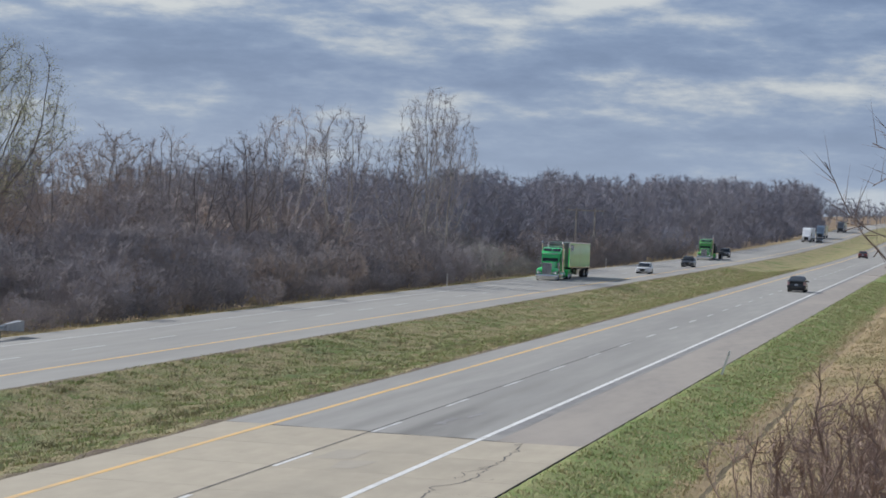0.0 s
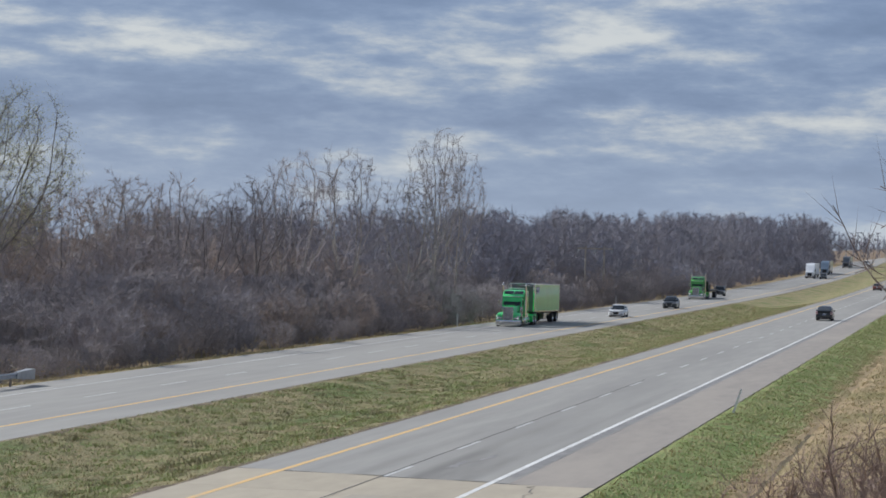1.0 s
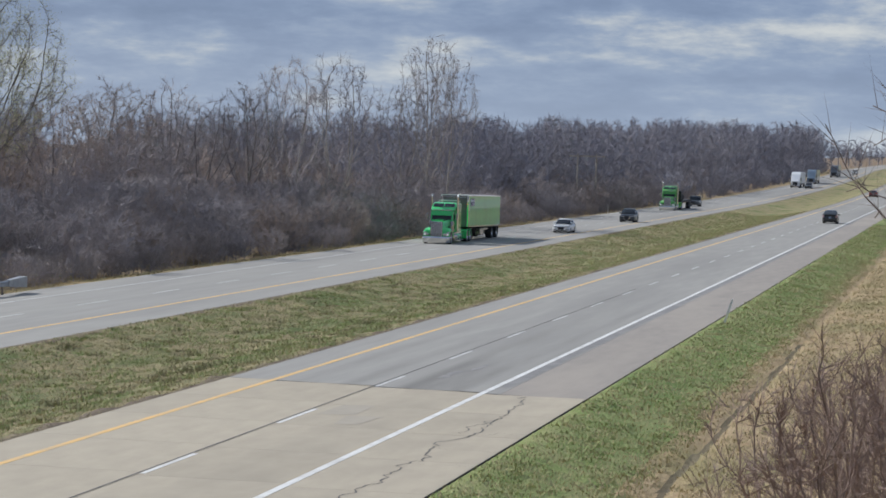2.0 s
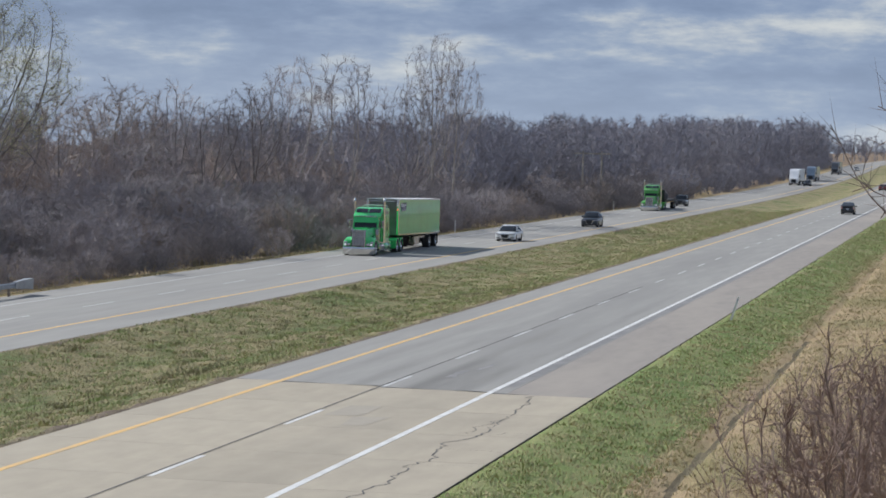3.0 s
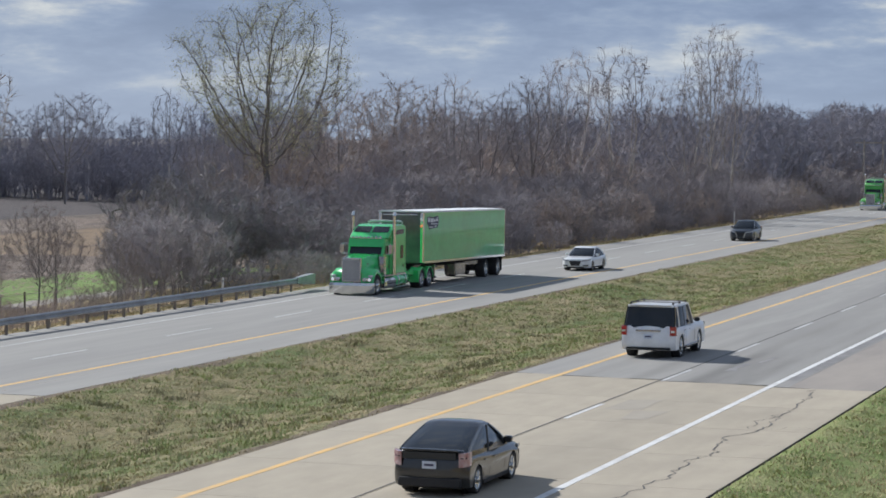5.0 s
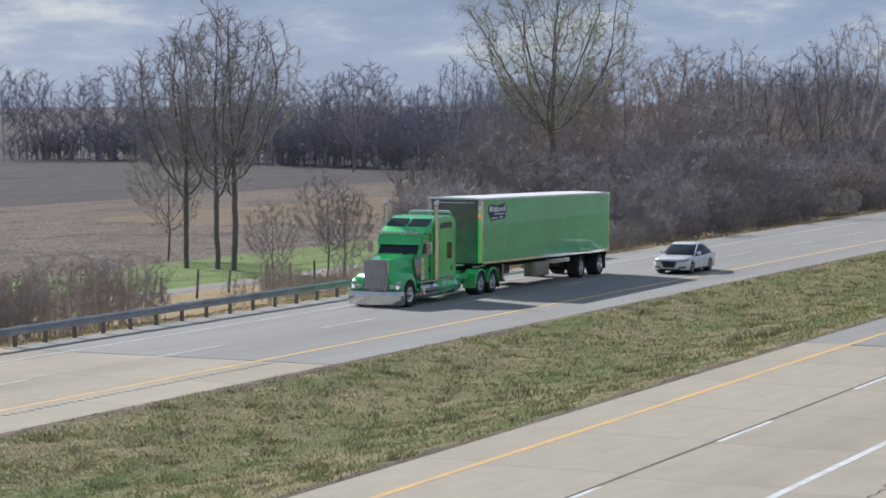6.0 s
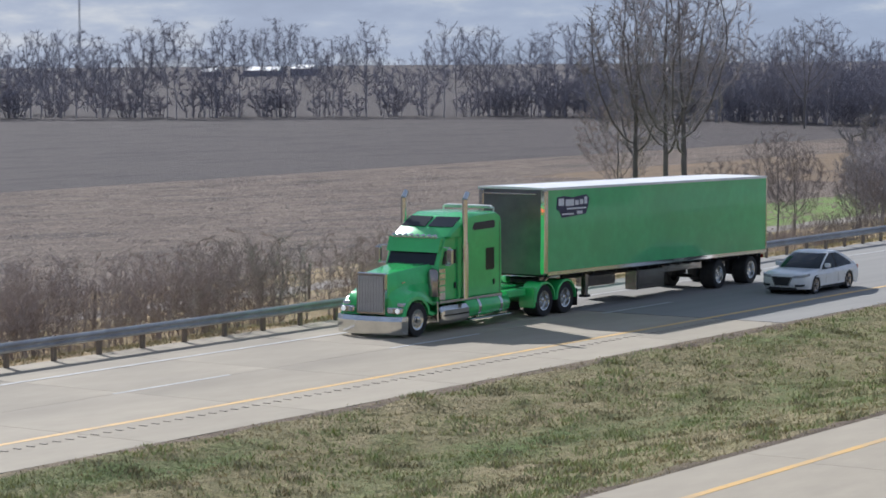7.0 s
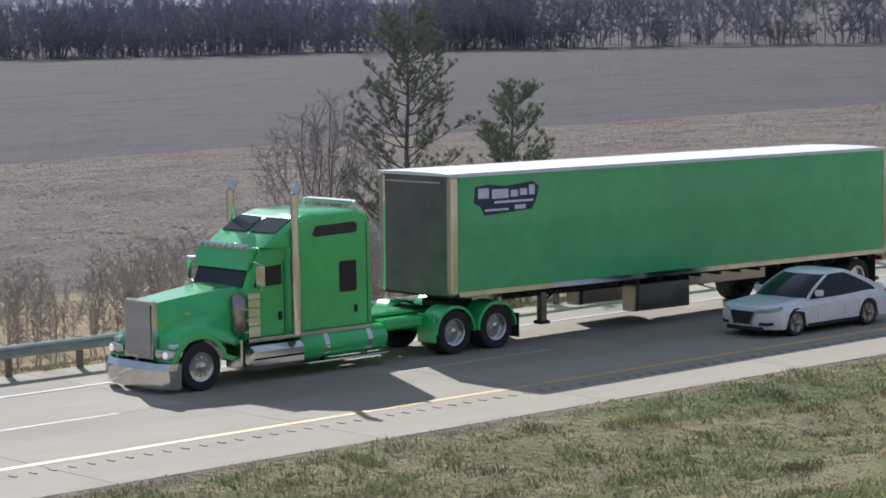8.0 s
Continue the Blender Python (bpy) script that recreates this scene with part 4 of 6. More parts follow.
        arm.cyl((sx * 1.36, -1.54, 2.05), (sx * 1.36, -1.54, 2.64), 0.016, n=6)
        part("mirror_arm", arm.mesh("mirror_arm", M_CHROME), mir)
        st = Shape().cyl((sx * 1.17, -2.66, 0.95), (sx * 1.17, -2.66, 2.7), 0.115, n=16).cyl((sx * 1.17, -2.66, 2.68), (sx * 1.17, -2.66, 4.05), 0.09, n=16)
        st.cyl((sx * 1.17, -2.66, 4.05), (sx * 1.17, -2.82, 4.26), 0.09, 0.085, n=16)
        part("exhaust_pipe", st.mesh("exhaust_pipe", M_CHROME, True), root, "tall chrome exhaust stack with slanted tip")
        part("battery_box", Shape().box(sx * 0.94 - 0.30, sx * 0.94 + 0.30, -2.86, -1.35, 0.26, 0.80, 0.12).mesh("battery_box", M_CHROME), root, "polished battery box with steps")
        part("step", Shape().box(sx * 1.0 - 0.24, sx * 1.02 + 0.26, -2.8, -1.4, 0.50, 0.54).mesh("step", M_STEEL), root)
        tank = part("fuel_tank", Shape().lathe([(-5.3, 0.001), (-5.3, 0.27), (-5.24, 0.31), (-2.9, 0.31), (-2.84, 0.27), (-2.84, 0.001)], 22, "y", (sx * 0.88, 0, 0.62)).mesh("fuel_tank", paint, True), root, "green cylindrical fuel tank")
        for y in (-3.5, -4.75):
            part("tank_strap", Shape().lathe([(y - 0.07, 0.312), (y - 0.07, 0.322), (y + 0.07, 0.322), (y + 0.07, 0.312)], 22, "y", (sx * 0.88, 0, 0.62)).mesh("tank_strap", M_CHROME, True), tank)
        part("sill_strip", Shape().box(sx * 1.04 - 0.035, sx * 1.04 + 0.035, -4.95, -1.4, 0.88, 0.96).mesh("sill_strip", M_CHROME), root, "bright chrome sill strip")
        for y in (-7.3, -8.62):
            part("rear_fender", Shape().prism(arc(y, 0.52, 0.63, -2, 182, 14) + arc(y, 0.52, 0.58, 182, -2, 14), min(sx * 1.26, sx * 0.62), max(sx * 1.26, sx * 0.62), 0.02).mesh("rear_fender", paint, True), root, "rounded green rear fender")
        part("fender_skirt", Shape().box(sx * 0.94 - 0.3, sx * 0.94 + 0.3, -6.72, -6.62, 0.32, 1.0, 0.03).mesh("fender_skirt", paint), root)
        part("mud_flap", Shape().box(sx * 0.94 - 0.3, sx * 0.94 + 0.3, -9.33, -9.31, 0.2, 0.78).mesh("mud_flap", M_DARK), root)
        part("door_window", Shape().prism([(-1.62, 2.08), (-1.78, 2.50), (-2.38, 2.52), (-2.38, 2.08)], min(sx * 0.96, sx * 1.022), max(sx * 0.96, sx * 1.022)).mesh("door_window", M_GLASS), root, "dark glass side window")
        part("door_seam", Shape().box(sx * 1.0 - 0.008, sx * 1.0 + 0.008, -2.46, -2.44, 1.0, 2.6).mesh("door_seam", M_DARK), root)
        part("door_handle", Shape().box(sx * 1.02 - 0.02, sx * 1.02 + 0.02, -2.36, -2.28, 1.3, 1.48).mesh("door_handle", M_DARK), root)
        for z in (1.1, 1.35, 1.6):
            part("grab_rail", Shape().box(sx * 1.03 - 0.02, sx * 1.03 + 0.02, -1.48, -1.30, z, z + 0.03).mesh("grab_rail", M_CHROME), root)
        wheel(root, sx * 1.22, 0.0, 0.52, 0.30)
        for y in (-7.3, -8.62):
            wheel(root, sx * 1.22, y, 0.52, 0.58, dual=True)
    part("cab", Shape().prism([(-1.38, 0.92), (-1.38, 2.06), (-1.66, 2.70), (-1.80, 2.92), (-2.75, 3.0), (-2.75, 0.92)], -1.0, 1.0, 0.07).mesh("cab", paint, True), root)
    part("windshield", Shape().prism([(-1.355, 2.08), (-1.615, 2.66), (-1.68, 2.66), (-1.42, 2.08)], -0.88, 0.88).mesh("windshield", M_GLASS), root, "dark split windshield")
    part("sun_visor", Shape().prism([(-1.44, 2.46), (-1.48, 2.45), (-1.74, 2.90), (-1.60, 2.91)], -0.98, 0.98, 0.015).mesh("sun_visor", paint), root, "deep green sun visor over the windshield")
    for i in range(8):
        me = MESHES.setdefault("marker", Shape().lathe([(-1.46, 0.001), (-1.48, 0.045), (-1.62, 0.06), (-1.68, 0.02)], 10, "y", (0, 0, 2.96)).mesh("marker_light", M_CHROME, True))
        part("marker_light", me, root, m=pose(-0.77 + 0.22 * i, 0, 0))
    part("marker_rail", Shape().box(-0.85, 0.85, -1.66, -1.56, 2.88, 2.93, 0.015).mesh("marker_rail", M_CHROME), root)
    if sleeper:
        prof = [(-2.5, 0.92), (-2.5, 2.90), (-1.86, 2.93), (-2.2, 3.16), (-2.72, 3.46), (-3.2, 3.60), (-4.6, 3.60), (-4.88, 3.48), (-4.95, 3.3), (-4.95, 0.92)]
        part("sleeper", Shape().prism(prof, -1.09, 1.09, 0.10).mesh("sleeper", paint, True), root)
        for sx in (-1, 1):
            x0, x1 = min(sx * 1.06, sx * 1.097), max(sx * 1.06, sx * 1.097)
            part("upper_window", Shape().prism([(-3.2, 3.12), (-3.32, 3.30), (-4.40, 3.33), (-4.5, 3.28), (-4.5, 3.12), (-4.4, 3.08), (-3.3, 3.06)], x0, x1).mesh("upper_window", M_GLASS), root, "dark upper sleeper window")
            part("sleeper_window", Shape().prism([(-3.96, 1.80), (-3.96, 2.42), (-4.0, 2.46), (-4.42, 2.46), (-4.46, 2.42), (-4.46, 1.80), (-4.42, 1.76), (-4.0, 1.76)], x0, x1).mesh("sleeper_window", M_GLASS), root, "dark rounded sleeper window")
            part("sleeper_seam", Shape().box(sx * 1.09 - 0.006, sx * 1.09 + 0.006, -4.78, -4.76, 1.0, 3.3).mesh("sleeper_seam", M_DARK), root)
            part("latch", Shape().box(sx * 1.1 - 0.02, sx * 1.1 + 0.02, -4.45, -4.38, 1.28, 1.44).mesh("latch", M_DARK), root)
            s = Shape()
            pl = [(sx * 0.05, -2.25, 3.20), (sx * 0.96, -2.27, 3.20), (sx * 0.94, -2.76, 3.485), (sx * 0.07, -2.73, 3.48)]
            s.loft([pl, [(p[0], p[1] + 0.012, p[2] + 0.018) for p in pl]])
            part("skylight", s.mesh("skylight", M_GLASS), root, "raked dark glass roof window")
        rail = Shape().cyl((-0.9, -4.62, 3.72), (0.9, -4.62, 3.72), 0.05, n=8).box(-0.85, 0.85, -4.72, -4.55, 3.70, 3.78, 0.03)
        for sx in (-1, 1):
            for y in (-4.62,):
                rail.cyl((sx * 0.95, y, 3.52), (sx * 0.97, y, 3.72), 0.025, n=6)
        part("roof_rail", rail.mesh("roof_rail", M_ROOFWHITE), root, "white roof rail")
    part("rear_deck", Shape().box(-0.55, 0.55, -6.6, -5.0, 1.0, 1.08, 0.02).mesh("rear_deck", paint), root)
    part("side_deck", Shape().box(-1.0, 1.0, -6.5, -5.35, 0.72, 0.98, 0.05).mesh("side_deck", paint), root)
    part("fifth_wheel", Shape().lathe([(1.05, 0.001), (1.05, 0.5), (1.16, 0.48), (1.16, 0.001)], 16, "z", (0, -8.0, 0)).mesh("fifth_wheel", M_DARK), root)
    if beacon:
        part("rear_lamp_bar", Shape().box(-0.8, 0.8, -5.0, -4.97, 3.35, 3.42).mesh("rear_lamp_bar", M_BEACON), root, "lit red lamp bar")
    return root


def trailer(name, label):
    root = tagged(new(name), label, "trailer")
    y0, y1, zb, zt, w = -7.15, -22.95, 1.28, 4.10, 1.30
    for sx in (-1, 1):
        part("side_wall", Shape().box(sx * (w - 0.03) - 0.03, sx * (w - 0.03) + 0.03, y1 + 0.05, y0 - 0.22, zb + 0.10, zt - 0.03).mesh("side_wall", M_GREEN2), root, "plain green smooth side wall")
        part("corner_post", Shape().box(sx * (w - 0.09) - 0.1, sx * (w - 0.09) + 0.1, y0 - 0.22, y0, zb, zt - 0.03, 0.05).mesh("corner_post", M_CHROME), root, "polished steel corner post")
        part("rear_post", Shape().box(sx * (w - 0.06) - 0.07, sx * (w - 0.06) + 0.07, y1 - 0.05, y1 + 0.05, zb - 0.02, zt - 0.03).mesh("rear_post", M_CHROME), root)
        part("bottom_rail", Shape().box(sx * (w - 0.02) - 0.035, sx * (w - 0.02) + 0.035, y1, y0 - 0.22, zb - 0.03, zb + 0.095).mesh("bottom_rail", M_CHROME), root, "bright stainless bottom rail")
        part("top_rail", Shape().box(sx * (w - 0.02) - 0.035, sx * (w - 0.02) + 0.035, y1, y0, zt - 0.05, zt + 0.035).mesh("top_rail", M_ROOFWHITE), root)
        part("slider_rail", Shape().box(sx * 0.98 - 0.04, sx * 0.98 + 0.04, -18.4, -15.5, 0.90, 1.18, 0.01).mesh("slider_rail", M_STEEL), root, "pale slotted slider rail")
        leg = part("landing_leg", Shape().box(sx * 0.85 - 0.08, sx * 0.85 + 0.08, -10.55, -10.37, 0.42, zb).mesh("landing_leg", M_STEEL), root)
        part("foot", Shape().box(sx * 0.85 - 0.14, sx * 0.85 + 0.14, -10.6, -10.32, 0.34, 0.42).mesh("foot", M_DARK), leg)
        for y in (-10.9, -11.5):
            part("brace", Shape().cyl((sx * 0.8, -10.46, 0.8), (sx * 0.6, y, zb), 0.03, n=6).mesh("brace", M_STEEL), leg)
        box = part("tool_box", Shape().box(sx * 1.0 - 0.22, sx * 1.0 + 0.22, -15.3, -13.3, 0.42, 1.10, 0.03).mesh("tool_box", M_STEEL), root, "polished under-body tool box")
        part("box_strap", Shape().box(sx * 1.0 - 0.225, sx * 1.0 + 0.225, -13.45, -13.38, 0.42, 1.24).mesh("box_strap", M_DARK), box)
        for y in (-19.4, -21.9):
            wheel(root, sx * 1.24, y, 0.51, 0.58, dual=True)
            part("suspension", Shape().box(sx * 0.5 - 0.08, sx * 0.5 + 0.08, y - 0.5, y + 0.6, 0.45, 1.2, 0.03).mesh("suspension", M_DARK), root)
        part("mud_flap", Shape().box(sx * 0.94 - 0.3, sx * 0.94 + 0.3, y1 + 0.3, y1 + 0.32, 0.25, 1.2).mesh("mud_flap", M_DARK), root)
        part("tail_lamp", Shape().box(sx * 1.05 - 0.12, sx * 1.05 + 0.12, y1 - 0.07, y1 - 0.03, 1.05, 1.17).mesh("tail_lamp", M_REDLAMP), root)
    nose = Shape()
    pr = [(-1.13, y0 - 0.03), (-0.6, y0 + 0.0), (0.6, y0 + 0.0), (1.13, y0 - 0.03)]
    nose.loft([[(x, y, z) for x, y in pr] + [(x, y - 0.08, z) for x, y in reversed(pr)] for z in (zb, zt - 0.03)])
    part("nose_panel", nose.mesh("nose_panel", M_NOSE), root, "dull dark stainless front wall")
    part("nose_ledge", Shape().box(-1.0, 1.0, y0 - 0.02, y0 + 0.10, zt - 0.20, zt - 0.15).mesh("nose_ledge", M_CHROME), root)
    rf = Shape()
    rf.loft([[(-w, y, zt - 0.03), (w, y, zt - 0.03), (w, y, zt + 0.02), (0.6, y, zt + 0.05), (-0.6, y, zt + 0.05), (-w, y, zt + 0.02)] for y in (y1, y0 + 0.02)])
    part("roof", rf.mesh("roof", M_ROOFWHITE), root, "white roof")
    part("floor", Shape().box(-1.2, 1.2, y1 + 0.05, y0 - 0.1, zb - 0.06, zb + 0.06).mesh("floor", M_DARK), root)
    part("rear_door", Shape().box(-1.2, 1.2, y1 - 0.01, y1 + 0.04, zb, zt - 0.05).mesh("rear_door", M_GREEN2), root)
    under = Shape()
    for sx in (-1, 1):
        under.box(sx * 0.5 - 0.05, sx * 0.5 + 0.05, -22.6, -9.5, 0.98, zb - 0.03)
    for i in range(18):
        under.box(-1.2, 1.2, -22.5 + i * 0.75, -22.42 + i * 0.75, 1.12, zb - 0.03)
    for y in (-19.4, -21.9):
        under.cyl((-1, y, 0.51), (1, y, 0.51), 0.07, n=8)
    part("underframe", under.mesh("underframe", M_DARK), root)
    part("rear_bar", Shape().box(-1.15, 1.15, y1 + 0.02, y1 + 0.1, 0.5, 0.6).mesh("rear_bar", M_STEEL), root)
    # lettering on the side wall becomes plain shapes
    s = Shape()
    lo = [(-7.86, 3.42), (-7.90, 3.80), (-8.30, 3.84), (-8.9, 3.78), (-9.75, 3.86), (-9.95, 3.72), (-9.85, 3.40), (-9.7, 3.20), (-8.2, 3.12), (-8.05, 3.34)]
    s.prism(lo, -1.313, -1.296)
    badge = part("badge", s.mesh("badge", M_NAVY), root, "navy badge with white bars")
    for y0_, y1_, z0_, z1_ in ((-8.32, -7.98, 3.52, 3.76), (-8.95, -8.42, 3.50, 3.72), (-9.25, -9.02, 3.52, 3.68), (-9.55, -9.32, 3.54, 3.70), (-9.8, -9.62, 3.54, 3.78), (-9.75, -8.5, 3.385, 3.44), (-8.95, -8.2, 3.21, 3.26), (-9.5, -9.15, 3.22, 3.32)):
        part("bar", Shape().box(-1.318, -1.312, y0_, y1_, z0_, z1_).mesh("bar", M_VINYLWHITE), badge)
    for o in root.children:
        if not o.name.startswith(("wheel", "suspension", "mud_flap")):
            o.matrix_basis = pose(0, -13, 1.3, 0.85, 0, 0) @ pose(0, 13, -1.3) @ o.matrix_basis
    return root


def car(name, label, paint, L, W, H, wb, wr, kind, dark_rim=True, category="car"):
    """kind: sedan, hatch or wagon. Origin midway between the axles."""
    root = tagged(new(name), label, category)
    hw, f, r = W / 2, L / 2, -L / 2
    big = kind == "wagon"
    belt = H * (0.60 if big else 0.615)
    hood = belt * (1.0 if big else 0.95)
    nose = hood * (0.94 if big else 0.90)
    deck = belt * (1.09 if kind == "sedan" else 1.13 if kind == "hatch" else 1.02)
    gz = 0.30 if big else 0.20
    cowl = wb * (0.30 if kind == "sedan" else 0.33 if kind == "hatch" else 0.28)

    def front(s):
        return f - (0.10 if big else 0.26) * s ** 3 - 0.10 * s ** 10

    def rear(s):
        return r + (0.05 if big else 0.16) * s ** 3 + 0.06 * s ** 10

    def top_z(y):
        return float(np.interp(y, (r, r + .12, -wb * .5, 0, cowl, cowl + .30, f - .5, f - .12, f), (deck * .97, deck, deck, belt * 1.01, belt, (belt + hood) / 2 + .01, hood * .96, nose * 1.01, nose * .97)))

    def section(s):
        yf, yr = front(s), rear(s)
        drop = 0.02 * s ** 2 + (0.10 if big else 0.20) * max(0, (s - 0.84) / 0.16) ** 2.6
        pts = []
        n = 44
        a, b = yf - .10, yr + .10
        for k in range(n + 1):
            y = a + (b - a) * k / n
            z = gz
            if s > .75:
                for wy in (wb / 2, -wb / 2):
                    d, rad = abs(y - wy), wr * 1.09
                    if d < rad:
                        z = max(z, wr + math.sqrt(rad * rad - d * d))
            pts.append((y, z))
        pts += [(yr + .02, gz + .10), (yr, gz + .30), (yr + .03, deck * .72), (yr + .06, (deck - drop) * .93)]
        for k in range(25):
            y = yr + .10 + (yf - yr - .22) * k / 24
            pts.append((y, top_z(y) - drop))
        pts += [(yf - .05, nose - drop - .03), (yf - .01, nose * .80), (yf, gz + .25), (yf - .03, gz + .08)]
        return pts
    half_st = (.4, .7, .76, .8, .85, .89, .925, .955, .98, .993, 1)
    st = tuple(-v for v in reversed(half_st)) + (0,) + half_st

    def tuck(sh):
        """Draws the flanks in towards the sill and the shoulder."""
        sh.v = [(x * (1 - .055 * max(0, (z - .62 * belt) / (.38 * belt)) ** 2 - .05 * max(0, (.5 * belt - z) / (.5 * belt)) ** 2), y, z) for x, y, z in sh.v]
        return sh
    body = part("body", tuck(Shape().loft([[(hw * s, y, z) for y, z in section(abs(s))] for s in st])).mesh("body", paint, True), root)
    # glasshouse
    if kind == "sedan":
        b0, b1, t0, t1 = -wb * .74, cowl + .30, -wb * .30, cowl - .66
    elif kind == "hatch":
        b0, b1, t0, t1 = r + .05, cowl + .30, -wb * .20, cowl - .66
    else:
        b0, b1, t0, t1 = r + .10, cowl + .06, r + .34, cowl - .58
    zb, zt, bw, tw = belt - .06, H - .05, hw * (.915 if kind == "sedan" else .945), hw * (.74 if not big else .86)
    US = (0, .15, .3, .45, .6, .72, .83, .92, 1)
    bend = .9 if big else 1.4

    def half(u):
        return bw + (tw - bw) * u ** 1.4

    def ring(u, grow=0.0, z_off=0.0):
        a, b = b0 + (t0 - b0) * u ** bend, b1 + (t1 - b1) * u ** bend
        h, z = half(u) + grow, zb + (zt - zb) * u + z_off
        return [(-h * .55, a - .03, z), (h * .55, a - .03, z), (h - .08, a + .02, z), (h, a + .14, z), (h, b - .32, z), (h - .10, b - .10, z), (h * .55, b - .01, z), (-h * .55, b - .01, z), (-h + .10, b - .10, z), (-h, b - .32, z), (-h, a + .14, z), (-h + .08, a + .02, z)]
    part("glass", Shape().loft([ring(u) for u in US]).mesh("glass", M_GLASS, True), root, "dark tinted windows")
    mid = (t0 + t1) / 2
    top = Shape().loft([ring(.94, .012), ring(1, .004, .012), [(x * .9, mid + (y - mid) * .88, z + .022) for x, y, z in ring(1, 0, .012)], [(x * .6, mid + (y - mid) * .55, z + .045) for x, y, z in ring(1, 0, .012)]])
    roof = part("roof", top.mesh("roof", paint, True), root)
    for sx in (-1, 1):
        posts = [(b1 - .24, t1 - .24, .05, paint), (b0 + .16, t0 + .16, .13 if kind == "sedan" else .06 if big else .10, paint if not big else M_GLASS), ((b0 + b1) / 2 + .02, mid + .05, .04, M_DARK)]
        if big:
            posts.append(((b0 + b1) / 2 - .93, mid - .83, .085, paint))
        for ya, yb, wd, mt in posts:
            pts = []
            for u in US:
                y, z, h = ya + (yb - ya) * u ** bend, zb + (zt - zb) * u, half(u) + .006
                pts.append([(sx * (h - .03), y - wd, z), (sx * h, y - wd, z), (sx * h, y + wd, z), (sx * (h - .03), y + wd, z)])
            part("pillar", Shape().loft(pts).mesh("pillar", mt), root)
        mz = belt + .09
        part("door_mirror", Shape().box(sx * (hw + .07) - .10, sx * (hw + .07) + .10, cowl - .26, cowl - .12, mz - .08, mz + .07, .035).mesh("door_mirror", paint if not big else M_DARK), root)
        for y in (cowl - .22, (b0 + b1) / 2 + .02, -wb * .36):
            part("door_seam", tuck(Shape().loft([[(sx * hw + o, y - .003, z), (sx * hw + o, y + .003, z), (sx * hw - .006, y + .003, z), (sx * hw - .006, y - .003, z)] for o, z in ((.001, gz + .14), (.001, (gz + belt) / 2 - .05), (.001, belt - .24))])).mesh("door_seam", M_STEEL), body)
        for y in (cowl - 1.02, -wb * .30):
            part("door_handle", Shape().box(sx * hw - .015, sx * hw + .02, y - .09, y + .09, belt - .22, belt - .19).mesh("door_handle", paint), body)
        part("sill", Shape().box(sx * (hw - .05) - .05, sx * (hw - .05) + .06, -wb / 2 + wr * 1.2, wb / 2 - wr * 1.2, gz - .03, gz + .07, .02).mesh("sill", M_DARK), root)

        def strip_lamp(ss, edge, out, z0, z1):
            return Shape().loft([[(sx * hw * q, edge(q) + out, z0 + dz), (sx * hw * q, edge(q) + out, z1 + dz), (sx * hw * q, edge(q) - out * 8, z1 + dz + .01), (sx * hw * q, edge(q) - out * 8, z0 + dz)] for q, dz in ss])
        lz = nose * .86
        part("headlight", strip_lamp(((.48, 0), (.65, .01), (.80, .025), (.92, .045), (.985, .07)), front, .014, lz - .055, lz + .03).mesh("headlight", M_HEADLAMP, True), root, "smoked clear headlamp")
        part("fog_vent", strip_lamp(((.55, 0), (.75, 0), (.88, .02)), front, .01, gz + .10, gz + .17).mesh("fog_vent", M_DARK), root)
        if big:
            tl = strip_lamp(((.80, 0), (.92, 0), (1.004, 0)), rear, -.016, deck * .70, deck * .97)
        elif kind == "hatch":
            tl = strip_lamp(((.76, 0), (.88, 0), (.97, .02), (1.003, .03)), rear, -.016, deck * .64, deck * .93)
        else:
            tl = strip_lamp(((.5, 0), (.75, 0), (.96, .01)), rear, -.016, deck * .72, deck * .84)
        part("tail_lamp", tl.mesh("tail_lamp", M_CLEARLAMP if kind == "hatch" else M_REDLAMP), root, "pale tail lamp with a red core" if kind == "hatch" else "red tail lamp")
        if big:
            part("reverse_lamp", Shape().box(sx * hw * .90 - .07, sx * hw * .90 + .07, r + .0, r + .05, deck * .80, deck * .86).mesh("reverse_lamp", M_LENS), root)
        for y in (-wb / 2, wb / 2):
            part("wheel_well", Shape().cyl((sx * (hw - .30), y, wr), (sx * (hw - .26), y, wr), wr * 1.12, n=20).mesh("wheel_well", M_DARK), root)
            SPIN.append(wheel(root, sx * (hw - .01), y, wr, .22, not dark_rim, spokes=5 if wr < .36 else 6))
    part("underbody", Shape().box(-hw * .8, hw * .8, r + .25, f - .25, gz - .03, gz + .03).mesh("underbody", M_DARK), root)
    g0, g1 = gz + .13, nose * .84
    gv = Shape().loft([[(x, front(abs(x) / hw) + o, z) for x, z in ((-hw * .26, g0), (hw * .26, g0), (hw * .42, g1), (-hw * .42, g1))] for o in (-.05, .018)])
    part("grille", gv.mesh("grille", M_DARK), root, "black mesh grille")
    for sx in (-1, 1):
        gc = Shape().loft([[(sx * hw * q, front(q) + .026, z), (sx * (hw * q + .05), front(q) + .02, z), (sx * (hw * q + .05), front(q) - .04, z), (sx * hw * q, front(q) - .04, z)] for q, z in ((.25, g0 - .02), (.42, g1 + .01))])
        part("grille_trim", gc.mesh("grille_trim", M_CHROME), root)
    part("lower_lip", Shape().box(-hw * .6, hw * .6, f - .2, f - .04, gz - .03, gz + .07, .02).mesh("lower_lip", M_DARK), root)
